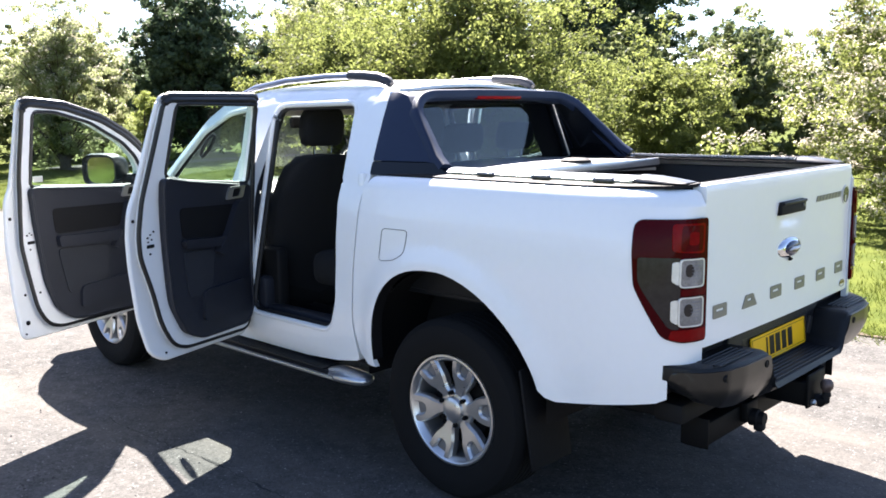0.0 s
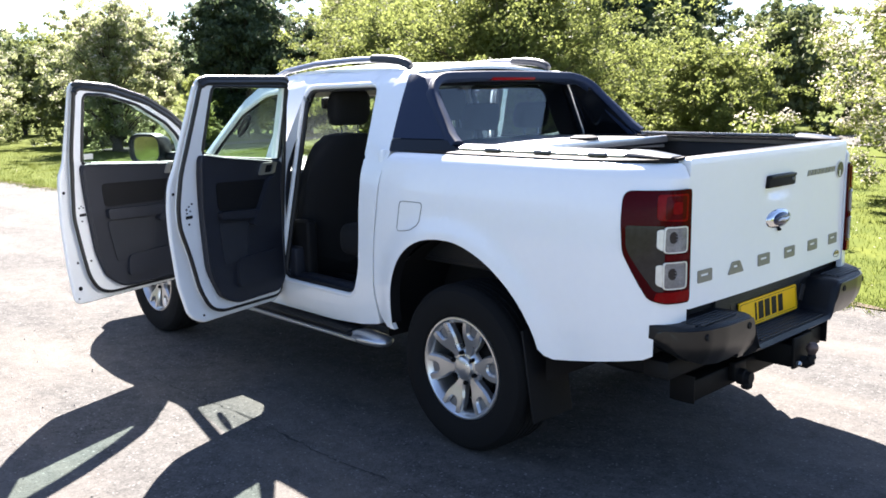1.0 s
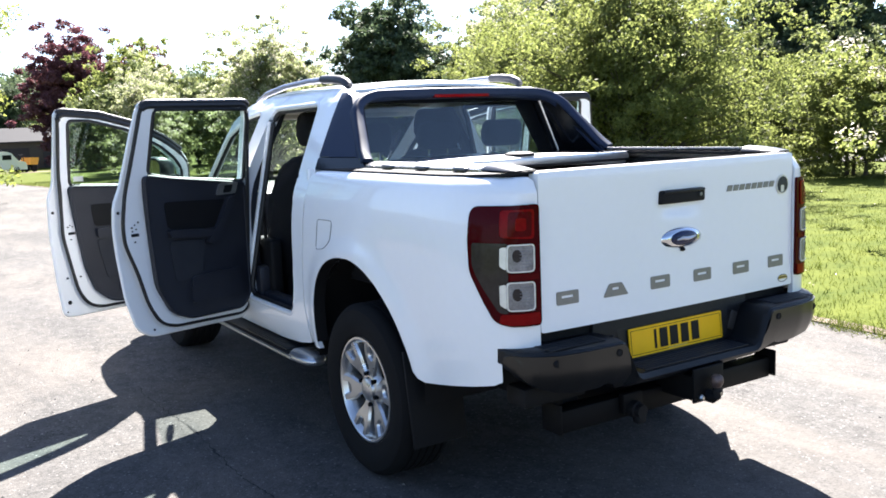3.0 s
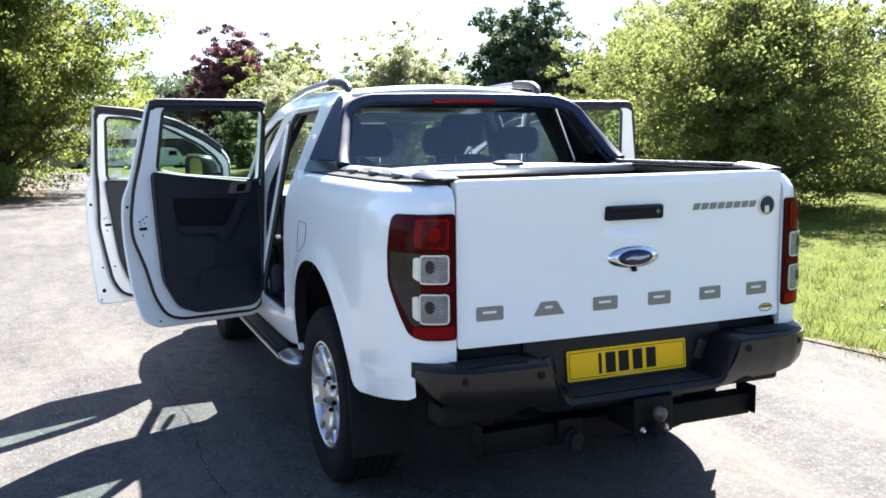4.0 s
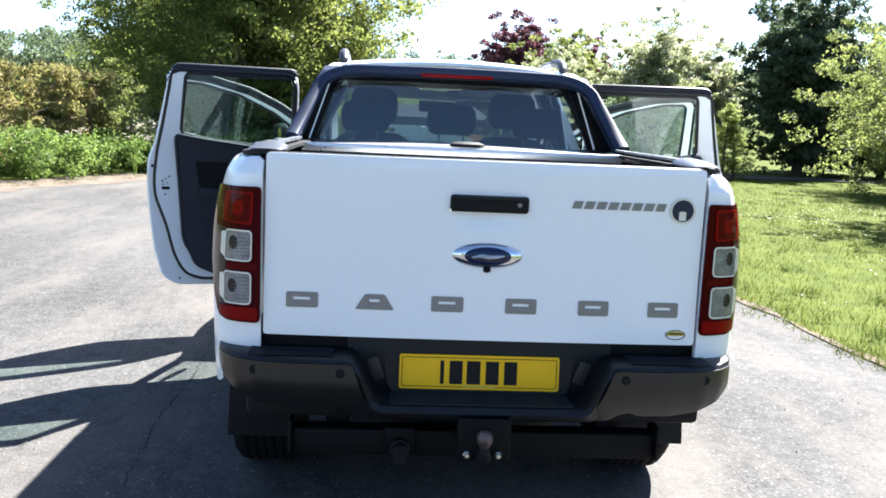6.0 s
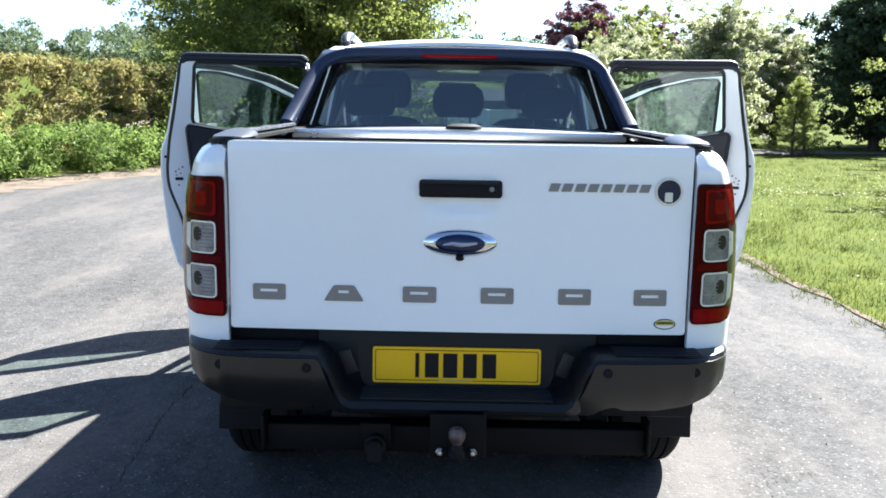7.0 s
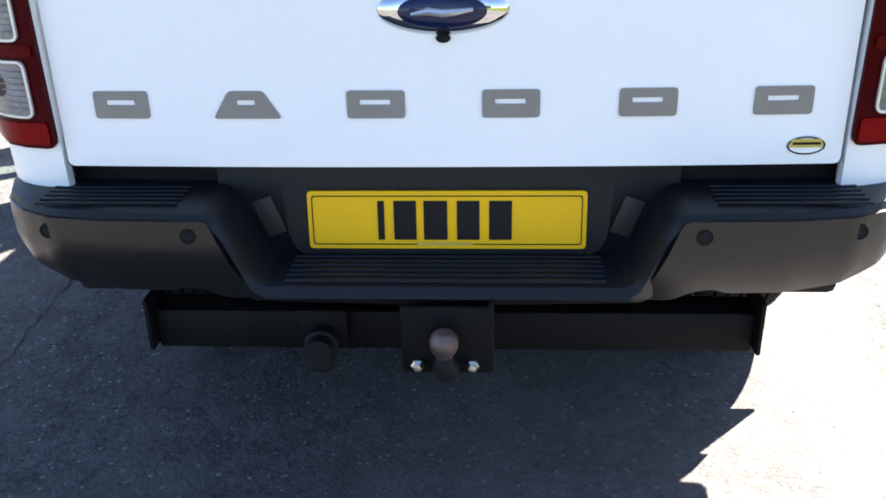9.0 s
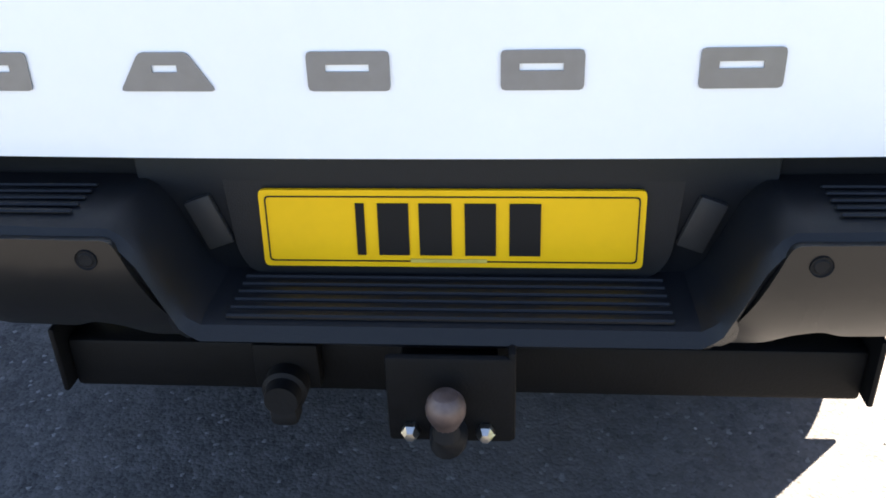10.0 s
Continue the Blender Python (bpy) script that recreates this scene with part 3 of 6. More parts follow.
# oval badge on a chrome plinth
def dome(cx, cz, rx, rz, y, h, n=32, rings=5):
    rr = []
    for k in range(rings):
        t = k / (rings - 1)
        rr.append([Vector((cx + rx * math.cos(t * math.pi / 2) * math.cos(a), y - h * math.sin(t * math.pi / 2), cz + rz * math.cos(t * math.pi / 2) * math.sin(a))) for a in [q * math.tau / n for q in range(n)]][::1])
    rr[-1] = [p + Vector((rx * 0.02 * math.cos(q * math.tau / n), 0, rz * 0.02 * math.sin(q * math.tau / n))) for q, p in enumerate(rr[-1])]
    return loft(rr)


badge = part("badge", dome(0.003, 1.072, 0.114, 0.043, -1.032, 0.026), CHROME, gate, "chrome oval plinth")
part("badge_oval", dome(0.003, 1.072, 0.078, 0.030, -1.048, 0.014), BLUE, badge, "dark blue oval emblem")
part("emblem_stroke", tube([(-0.048, -1.0615, 1.069), (-0.02, -1.0635, 1.074), (0.005, -1.064, 1.071), (0.028, -1.0635, 1.073), (0.054, -1.0610, 1.076)], [0.003, 0.007, 0.0075, 0.006, 0.003], 8), SATIN, badge, "silver stroke")
part("camera_eye", dome(0.003, 1.026, 0.013, 0.008, -1.040, 0.012, 16), MATT, badge, "small black camera")
# plain blocks in place of the model lettering
for i, (x0, x1) in enumerate(((-0.624, -0.524), (-0.408, -0.285), (-0.168, -0.066), (0.068, 0.168), (0.303, 0.402), (0.532, 0.632))):
    cx = (x0 + x1) / 2
    w = (x1 - x0) / 2
    taper = 0.5 if i == 1 else 1.0
    z0, z1 = 0.888, 0.937
    o = rounded([(cx - w, z0), (cx + w, z0), (cx + w * taper, z1), (cx - w * taper, z1)], 0.006, 2)
    part("letter_block", sheet([o, [(cx - w * 0.55 * taper, 0.912), (cx + w * 0.50 * taper, 0.912), (cx + w * 0.50 * taper, 0.921), (cx - w * 0.55 * taper, 0.921)]], lambda u, v, d: gate_fn(u, v, d - 0.003), 0.0025, 0.06), DECAL, gate, "grey block lettering shape")
for i in range(8):
    x0 = 0.262 + i * 0.0385
    part("script_block", sheet([[(x0, 1.232), (x0 + 0.029, 1.232), (x0 + 0.037, 1.256), (x0 + 0.008, 1.256)]], lambda u, v, d: gate_fn(u, v, d - 0.003), 0.0025, 0.06), DECAL, gate)
roundel = part("roundel", sheet([oval(0.621, 1.236, 0.042, 0.042)], lambda u, v, d: gate_fn(u, v, d - 0.005), 0.004, 0.06), BEZEL, gate, "round silver badge")
part("roundel_face", sheet([oval(0.621, 1.236, 0.035, 0.035), rounded([(0.609, 1.205), (0.633, 1.205), (0.633, 1.234), (0.609, 1.234)], 0.004, 2)], lambda u, v, d: gate_fn(u, v, d - 0.0065), 0.002, 0.06), BLUE, roundel)
def on_gate(depth):
    return lambda u, v, d: gate_fn(u, v, d - depth)


tag = part("dealer_sticker", sheet([oval(0.630, 0.832, 0.034, 0.017)], on_gate(0.0025), 0.0015, 0.06), WHITE, gate, "small oval sticker")
part("sticker_ring", sheet([oval(0.630, 0.832, 0.0335, 0.0165), oval(0.630, 0.832, 0.030, 0.0138)], on_gate(0.0032), 0.001, 0.06), INK, tag)
part("sticker_print", sheet([rounded([(0.601, 0.829), (0.659, 0.829), (0.656, 0.844), (0.604, 0.844)], 0.003, 2)], on_gate(0.0042), 0.0015, 0.06), GOLD, tag)
part("plain_bar", sheet([[(0.606, 0.834), (0.654, 0.834), (0.654, 0.8385), (0.606, 0.8385)]], on_gate(0.0050), 0.0012, 0.06), INK, tag)

# load bed and shutter cover
part("bed_floor", rbox((0, -0.24, 0.84), (1.46, 1.54, 0.04), 0.008), PLASTIC, truck)
part("bed_front_wall", rbox((0, 0.50, 1.08), (1.46, 0.03, 0.50), 0.01), PLASTIC, truck)
cover = part("shutter_housing", sheet([rounded([(-0.675, -0.05), (0.675, -0.05), (0.675, 0.56), (-0.675, 0.56)], 0.02, 3)], lambda u, v, d: Vector((u, v, 1.382 - d - 0.02 * (u / 0.67) ** 2 - 0.03 * max(0, -v) * 3)), 0.05, 0.06), SATIN, truck, "silver roller shutter housing across the bed")
part("shutter_pull", lathe([(0.0, 0.075), (0.012, 0.072), (0.020, 0.05), (0.022, 0.0)], 24, "z", (0.02, 0.01, 1.380)), MATT, cover, "black shutter pull")
part("shutter_edge", rbox((0, -0.058, 1.356), (1.35, 0.016, 0.036), 0.004), SATIN, cover)
part("shutter_lip", rbox((0, -0.062, 1.332), (1.35, 0.014, 0.012), 0.003), MATT, cover)

# hoop crossbar, the rounded rim that runs down both fins, and the brake light
bar = loft([[Vector((x, y, z - 0.026 * (abs(x) / 0.62) ** 3)) for y, z in ((0.475, 1.703), (0.50, 1.722), (0.56, 1.733), (0.63, 1.735), (0.64, 1.70), (0.58, 1.682), (0.49, 1.686))] for x in [-0.60 + 1.20 * k / 24 for k in range(25)]])
crossbar = part("hoop_crossbar", bar, HOOP, truck, "dark grey crossbar of the styling bar")
arch, half = [], []
for u, v, r in ((0.150, 1.376, 0.030), (0.205, 1.414, 0.030), (0.270, 1.480, 0.029), (0.334, 1.545, 0.028), (0.384, 1.597, 0.027)):
    arch.append(Vector((-(interp(CAB_HW, v) - 0.13 * max(0.0, 0.54 - u) - r + 0.003), u + 0.012, v)))
    half.append(r)
p0, p1, p2 = arch[-1].copy(), Vector((-0.632, 0.466, 1.690)), Vector((-0.46, 0.486, 1.707))
for k in range(1, 9):
    q = k / 8
    arch.append(p0 * (1 - q) ** 2 + p1 * 2 * q * (1 - q) + p2 * q * q)
    half.append(0.027 - 0.004 * q)
arch.append(Vector((-0.2, 0.489, 1.712)))
half.append(0.023)
arch = arch + [Vector((0, 0.489, 1.713))] + [Vector((-p.x, p.y, p.z)) for p in reversed(arch)]
half = half + [0.023] + half[::-1]
rings = []
for k, p in enumerate(arch):
    run = (arch[min(len(arch) - 1, k + 1)] - arch[max(0, k - 1)]).normalized()
    out = Vector((p.x, 0, p.z - 1.38))
    out = (out - run * out.dot(run)).normalized()
    back = run.cross(out)
    rings.append([p + out * half[k] * math.copysign(abs(math.cos(a)) ** 0.55, math.cos(a)) + back * half[k] * 1.25 * math.copysign(abs(math.sin(a)) ** 0.55, math.sin(a)) for a in [q * math.tau / 24 for q in range(24)]])
part("hoop_rim", loft(rings), HOOP, crossbar, "rounded rear rim of the hoop", 60)
part("brake_light", rbox((0.0, 0.474, 1.694), (0.345, 0.03, 0.018), 0.006), LENS_BRIGHT, truck, "red high-level brake light")

# cab sides with door openings
CAB_OUT = [(0.580, 0.49), (0.606, 0.62), (0.608, 0.70), (0.588, 0.91), (0.566, 1.06), (0.554, 1.20), (0.546, 1.285), (0.526, 1.335), (0.535, 1.36), (0.560, 1.50), (0.578, 1.62), (0.597, 1.71), (0.63, 1.742), (0.80, 1.752), (1.30, 1.765), (1.58, 1.757), (1.80, 1.728), (1.93, 1.685), (2.25, 1.46), (2.60, 1.22), (2.76, 1.14), (2.97, 1.10), (2.97, 1.06), (2.62, 1.04), (2.62, 0.47), (2.5, 0.44), (1.0, 0.44), (0.75, 0.46)]
REAR_OPEN = rounded([(0.708, 0.76), (0.775, 0.60), (1.44, 0.60), (1.435, 1.672), (0.795, 1.677), (0.692, 1.28)], 0.07, 6)
FRONT_OPEN = rounded([(1.575, 0.52), (2.48, 0.52), (2.50, 1.17), (2.36, 1.31), (2.06, 1.525), (1.86, 1.635), (1.60, 1.668)], 0.05, 5)


def cab_fn(sx):
    return lambda u, v, d: Vector((sx * (interp(CAB_HW, v) - d - 0.30 * max(0.0, u - 2.05) * interp([(1.05, 0.0), (1.25, 1.0)], v)), u, v))


for sx in (-1, 1):
    part("cab_side", sheet([rounded(CAB_OUT, 0.03, 3), REAR_OPEN, FRONT_OPEN], cab_fn(sx), 0.06, 0.06), WHITE, truck, angle=50)
    # Matt black strip put behind the seam for the shade in it.
    gap = [(0.550, 0.50), (0.570, 0.62), (0.572, 0.70), (0.552, 0.91), (0.530, 1.06), (0.515, 1.33), (0.56, 1.34), (0.60, 1.06), (0.64, 0.90), (0.65, 0.52)]
    part("bed_gap_shade", sheet([gap], cab_fn(sx), 0.02, 0.1), MATT, truck, "matt black strip standing for shade between cab and load bed").location.x = -sx * 0.030
    for opening in (REAR_OPEN, FRONT_OPEN):
        part("opening_lip", tube([cab_fn(sx)(u, v, 0.013) for u, v in opening], 0.0155, 10, closed=True), WHITE, truck, "rounded white lip of the door opening", 60)
        part("opening_seal", tube([cab_fn(sx)(u, v, 0.032) for u, v in inset(opening, 0.014)], 0.016, 8, closed=True), SEAL, truck, "black rubber opening seal")
    for name, rows in (("b_pillar_trim", ((0.56, 1.465, 1.555), (0.90, 1.465, 1.56), (1.20, 1.47, 1.57), (1.45, 1.475, 1.58), (1.66, 1.48, 1.585))), ("c_pillar_trim", ((0.80, 0.61, 0.72), (1.20, 0.60, 0.735), (1.345, 0.553, 0.75), (1.50, 0.578, 0.765), (1.69, 0.610, 0.78)))):
        rings = []
        for z, y0, y1 in rows:
            hw = interp(CAB_HW, z) - 0.062
            rings.append([Vector((sx * hw, y0, z)), Vector((sx * hw, y1, z)), Vector((sx * (hw - 0.035), y1 - 0.01, z)), Vector((sx * (hw - 0.06), (y0 + y1) / 2, z)), Vector((sx * (hw - 0.045), y0, z))])
        part(name, loft(rings), TRIM, truck, "dark moulded pillar trim", 50)
    # Dark box added to catch the sun spot on the white sill.
    part("sill_sun_blocker", rbox((sx * 0.79, 1.425, 0.69), (0.09, 0.10, 0.18), 0.02), TRIM, truck)
    part("sill_trim", rbox((sx * 0.772, 1.60, 0.585), (0.080, 1.86, 0.10), 0.02), TRIM, truck, "dark sill trim")
    # roof rail
    railpts = [(sx * 0.545, 0.68, 1.758), (sx * 0.547, 0.72, 1.792), (sx * 0.55, 0.82, 1.806), (sx * 0.555, 1.15, 1.811), (sx * 0.56, 1.48, 1.801), (sx * 0.565, 1.76, 1.772), (sx * 0.57, 1.90, 1.735)]
    rr = part("roof_rail", tube(railpts[1:], [0.018, 0.020, 0.020, 0.020, 0.020, 0.016], 12, flat=0.8), RAIL, truck, "silver roof rail")
    part("rail_end_cap", tube([railpts[0], (sx * 0.546, 0.70, 1.775), (sx * 0.549, 0.76, 1.794), (sx * 0.553, 0.86, 1.805), (sx * 0.5545, 0.97, 1.811)], [0.020, 0.024, 0.025, 0.0245, 0.0235], 12, flat=0.95), CAP, rr, "dark rail end cap")
    # front wing
    wing = [(2.63, 0.60), (2.63, 1.05), (2.98, 1.075), (3.4, 1.07), (3.80, 1.00), (3.88, 0.88), (3.90, 0.62), (3.68, 0.55), (3.55, 0.50)]
    for k in range(19):
        a = math.radians(4 + 158 * k / 18)
        wing.append((3.05 + 0.47 * math.cos(a), 0.46 + 0.47 * math.sin(a)))
    part("front_wing", sheet([wing], lambda u, v, d, s=sx: Vector((s * (interp(CAB_HW, min(v, 1.05)) * interp([(3.1, 1.0), (3.6, 0.95), (3.90, 0.82)], u) + 0.02 * max(0, 1 - abs(math.hypot(u - 3.05, v - 0.46) - 0.48) / 0.1) - d), u, v)), 0.03, 0.06), WHITE, truck, angle=50)
    # side step
    step = part("side_step", rbox((sx * 0.875, 1.41, 0.400), (0.135, 1.36, 0.040), 0.014, 3), MATT, truck, "black side step with silver ends")
    part("step_tread", rbox((sx * 0.880, 1.41, 0.424), (0.105, 1.24, 0.010), 0.004), PLASTIC, step, "ribbed black step tread")
    for k in range(5):
        part("tread_rib", rbox((sx * (0.845 + 0.018 * k), 1.41, 0.4305), (0.006, 1.20, 0.004), 0.0015, 1), PLASTIC, step)
    part("step_edge", tube([(sx * 0.940, 0.70, 0.398), (sx * 0.942, 1.40, 0.398), (sx * 0.940, 2.10, 0.398)], 0.011, 10), SATIN, step, "thin silver edge")
    for pts, rad in (([(0.862, 0.525, 0.402), (0.866, 0.540, 0.402), (0.870, 0.58, 0.402), (0.874, 0.66, 0.402), (0.875, 0.74, 0.402), (0.872, 0.80, 0.402)], [0.020, 0.046, 0.062, 0.070, 0.070, 0.040]), ([(0.872, 2.02, 0.402), (0.874, 2.08, 0.402), (0.866, 2.20, 0.402), (0.845, 2.30, 0.402), (0.83, 2.34, 0.402)], [0.040, 0.070, 0.068, 0.050, 0.020])):
        part("step_end", tube([(sx * x, y, z) for x, y, z in pts], rad, 16, flat=0.48), SATIN, step, "flattened silver step end", 60)
    for y in (0.95, 1.9):
        part("step_bracket", rbox((sx * 0.74, y, 0.41), (0.20, 0.05, 0.05), 0.008), MATT, step)

# roof, bonnet, screens
def roof_fn(u, v, d):
    edge = interp([(0.60, 1.722), (0.70, 1.737), (0.80, 1.752), (1.30, 1.765), (1.58, 1.757), (1.80, 1.728), (1.93, 1.685)], v)
    return Vector((u, v, edge + 0.042 * (1 - (u / 0.60) ** 2) - d))


part("roof_panel", sheet([[(-0.585, 0.66), (-0.45, 0.62), (0.45, 0.62), (0.585, 0.66), (0.585, 1.94), (-0.585, 1.94)]], roof_fn, 0.015, 0.08), WHITE, truck, angle=50)
part("headlining", sheet([[(-0.57, 0.72), (0.57, 0.72), (0.57, 1.90), (-0.57, 1.90)]], lambda u, v, d: roof_fn(u, v, d) - Vector((0, 0, 0.045)), 0.012, 0.1), LINING, truck, "pale cloth headlining")
part("windscreen", sheet([[(-0.58, 0), (0.58, 0), (0.70, 1), (-0.70, 1)]], lambda u, t, d: Vector((u, 1.93 + 0.80 * t + 0.05 * (1 - (u / 0.7) ** 2), 1.695 - 0.54 * t - d)), 0.004, 0.2), SCREEN, truck, "clear windscreen glass")
part("bonnet", sheet([rounded([(-0.80, 2.74), (0.80, 2.74), (0.82, 3.35), (0.76, 3.70), (0.55, 3.90), (0, 3.97), (-0.55, 3.90), (-0.76, 3.70), (-0.82, 3.35)], 0.06, 3)], lambda u, v, d: Vector((u, v, interp([(2.7, 1.15), (3.3, 1.12), (3.7, 1.05), (3.97, 0.96)], v) - 0.05 * (u / 0.8) ** 4 - d)), 0.03, 0.08), WHITE, truck, angle=50)
part("front_panel", rbox((0, 3.86, 0.80), (1.30, 0.10, 0.36), 0.04), MATT, truck)
part("front_bumper", rbox((0, 3.88, 0.58), (1.50, 0.22, 0.24), 0.06, 3), WHITE, truck)
part("scuttle", rbox((0, 2.75, 1.10), (1.5, 0.12, 0.05), 0.015), MATT, truck)
# rear window in a black surround
def rear_fn(u, t, d):
    return Vector((u, 0.527 + 0.062 * t + d, 1.345 + 0.36 * t))


frame_out = rounded([(-0.775, 0.0), (0.775, 0.0), (0.610, 1.0), (-0.610, 1.0)], 0.03, 3)
pane_in = rounded([(-0.665, 0.07), (0.665, 0.07), (0.565, 0.88), (-0.565, 0.88)], 0.05, 4)
surround = part("rear_window", sheet([frame_out, pane_in], rear_fn, 0.02, 0.2), PIANO, truck, "rear window with a black surround")
part("pane", sheet([pane_in], lambda u, t, d: rear_fn(u, t, d + 0.006), 0.004, 0.3), REAR_GLASS, surround, "clear rear window glass")
part("bright_trim", tube([rear_fn(u, t, -0.004) for u, t in rounded([(-0.70, 0.045), (0.70, 0.045), (0.598, 0.92), (-0.598, 0.92)], 0.05, 4)][-3:] + [rear_fn(u, t, -0.004) for u, t in rounded([(-0.70, 0.045), (0.70, 0.045), (0.598, 0.92), (-0.598, 0.92)], 0.05, 4)][:13], 0.0055, 6), SATIN, surround, "thin bright window strip")
part("cab_rear_wall", rbox((0, 0.575, 0.98), (1.70, 0.04, 0.76), 0.01), WHITE, truck)

# rear bumper
def bumper_back(a):
    return interp([(0.0, -1.150), (0.45, -1.150), (0.60, -1.145), (0.70, -1.128), (0.77, -1.090), (0.815, -1.040), (0.838, -0.985)], a)


def bumper_ring(x):
    a = abs(x)
    back = bumper_back(a)
    top = interp([(0.0, 0.612), (0.325, 0.612), (0.345, 0.63), (0.392, 0.738), (0.415, 0.752), (0.84, 0.757)], a)
    mid = interp([(0.0, 0.590), (0.335, 0.590), (0.40, 0.680), (0.84, 0.712)], a)
    low = interp([(0.0, 0.548), (0.36, 0.552), (0.43, 0.59), (0.60, 0.580), (0.70, 0.602), (0.77, 0.640), (0.84, 0.695)], a)
    tuck = interp([(0.0, 0.02), (0.36, 0.03), (0.46, 0.065), (0.75, 0.06), (0.84, 0.02)], a)
    front = -0.945 if a > 0.70 else -0.985
    return [Vector((x, front, top)), Vector((x, back + 0.034, top)), Vector((x, back + 0.012, top - 0.006)), Vector((x, back, top - 0.024)), Vector((x, back + 0.014, mid)), Vector((x, back + 0.010 + tuck * 0.55, (mid + low) / 2)), Vector((x, back + 0.012 + tuck, low + 0.012)), Vector((x, back + 0.03 + tuck, low)), Vector((x, front, low + 0.01))]


stations = [-0.838, -0.83, -0.815, -0.79, -0.77, -0.74, -0.70, -0.65, -0.60, -0.55, -0.50, -0.46, -0.43, -0.415, -0.40, -0.385, -0.37, -0.355, -0.345, -0.335, -0.32, -0.2, -0.1]
stations = stations + [0.0] + [-x for x in reversed(stations)]
bumper = part("rear_bumper", loft([bumper_ring(x) for x in stations]), PLASTIC, truck, "black moulded rear step bumper", 30)
for sx in (-1, 1):
    for k in range(5):
        part("tread_rib", rbox((sx * 0.60, -1.03 - 0.020 * k, 0.756), (0.26, 0.008, 0.005), 0.002, 1), PLASTIC, bumper)
    skin = rounded([(0.408, 0.738), (0.836, 0.738), (0.834, 0.702), (0.806, 0.660), (0.760, 0.622), (0.690, 0.596), (0.60, 0.582), (0.500, 0.582), (0.475, 0.596), (0.440, 0.586), (0.410, 0.558), (0.358, 0.558), (0.352, 0.580)], 0.014, 4)
    part("bumper_skin", sheet([skin], lambda u, v, d, s=sx: Vector((s * u, bumper_back(u) - 0.005 + 0.02 * max(0, 0.742 - v) + 3.0 * max(0, 0.700 - v) ** 2 + d, v)), 0.045, 0.02), SATIN_BLACK, bumper, "satin grey-black bumper skin", 50)
    for x in (0.443, 0.706):
        y = bumper_back(x) + 0.0005
        part("parking_sensor", lathe([(y - 0.006, 0.0), (y - 0.007, 0.008), (y - 0.0055, 0.010), (y - 0.0055, 0.0125), (y - 0.0075, 0.0138), (y + 0.004, 0.015)], 20, "y", (sx * x, 0.0, 0.711)), MATT, bumper, "round black parking sensor")
    # Plain grey pad in the recess, one on each side of the plate.
    part("plate_side_pad", rbox((sx * 0.336, -1.004, 0.688), (0.040, 0.012, 0.078), 0.004, 2, m=pose(0, 0, 0, 0, sx * 20, 0)), PAD_GREY, bumper, "small grey pad beside the number plate")
    part("bumper_tail", rbox((sx * 0.60, -0.93, 0.555), (0.30, 0.12, 0.08), 0.02), MATT, bumper)
for k in range(6):
    part("step_rib", rbox((0, -1.025 - 0.02 * k, 0.612), (0.58, 0.008, 0.008), 0.0025, 1), PLASTIC, bumper)
part("plate_recess", rbox((0, -0.985, 0.70), (0.86, 0.03, 0.215), 0.006), PLASTIC, bumper)
# Black filler put in for the shade in the gap below the tailgate.
part("gate_gap_shade", rbox((0, -0.972, 0.765), (1.42, 0.02, 0.075), 0.004), MATT, bumper)
part("gate_catch", rbox((-0.012, -1.003, 0.798), (0.045, 0.012, 0.010), 0.003), SATIN, bumper)
part("plate_backing", sheet([rounded([(-0.315, 0.800), (-0.300, 0.640), (-0.275, 0.608), (0.275, 0.608), (0.300, 0.640), (0.315, 0.800)], 0.03, 4)], lambda u, v, d: Vector((u, -1.012 + 0.10 * (v - 0.629) + d, v)), 0.02, 0.1), PLASTIC, bumper, "moulded plate backing", 40)
plate = part("number_plate", sheet([rounded([(-0.26, 0), (0.26, 0), (0.26, 0.111), (-0.26, 0.111)], 0.008, 3)], lambda u, v, d: Vector((u, -1.022 + 0.10 * v + d, 0.629 + v)), 0.006, 0.2), YELLOW, truck, "yellow rear number plate with plain black bars")
pf = [rounded([(-0.252, 0.008), (0.252, 0.008), (0.252, 0.103), (-0.252, 0.103)], 0.006, 3), rounded([(-0.2502, 0.0098), (0.2502, 0.0098), (0.2502, 0.1012), (-0.2502, 0.1012)], 0.0055, 3)]
part("border_line", sheet(pf, lambda u, v, d: Vector((u, -1.0235 + 0.10 * v + d, 0.629 + v)), 0.001, 0.3), INK, plate)
for x0, x1 in ((-0.128, -0.116), (-0.098, -0.056), (-0.042, 0.002), (0.020, 0.062), (0.080, 0.122)):
    part("plain_bar", sheet([[(x0, 0.018), (x1, 0.018), (x1, 0.093), (x0, 0.093)]], lambda u, v, d: Vector((u, -1.0240 + 0.10 * v + d, 0.629 + v)), 0.0015, 0.3), INK, plate)
part("maker_line", sheet([[(-0.055, 0.0075), (0.05, 0.0075), (0.05, 0.0125), (-0.055, 0.0125)]], lambda u, v, d: Vector((u, -1.0243 + 0.10 * v + d, 0.629 + v)), 0.0015, 0.3), GOLD, plate)

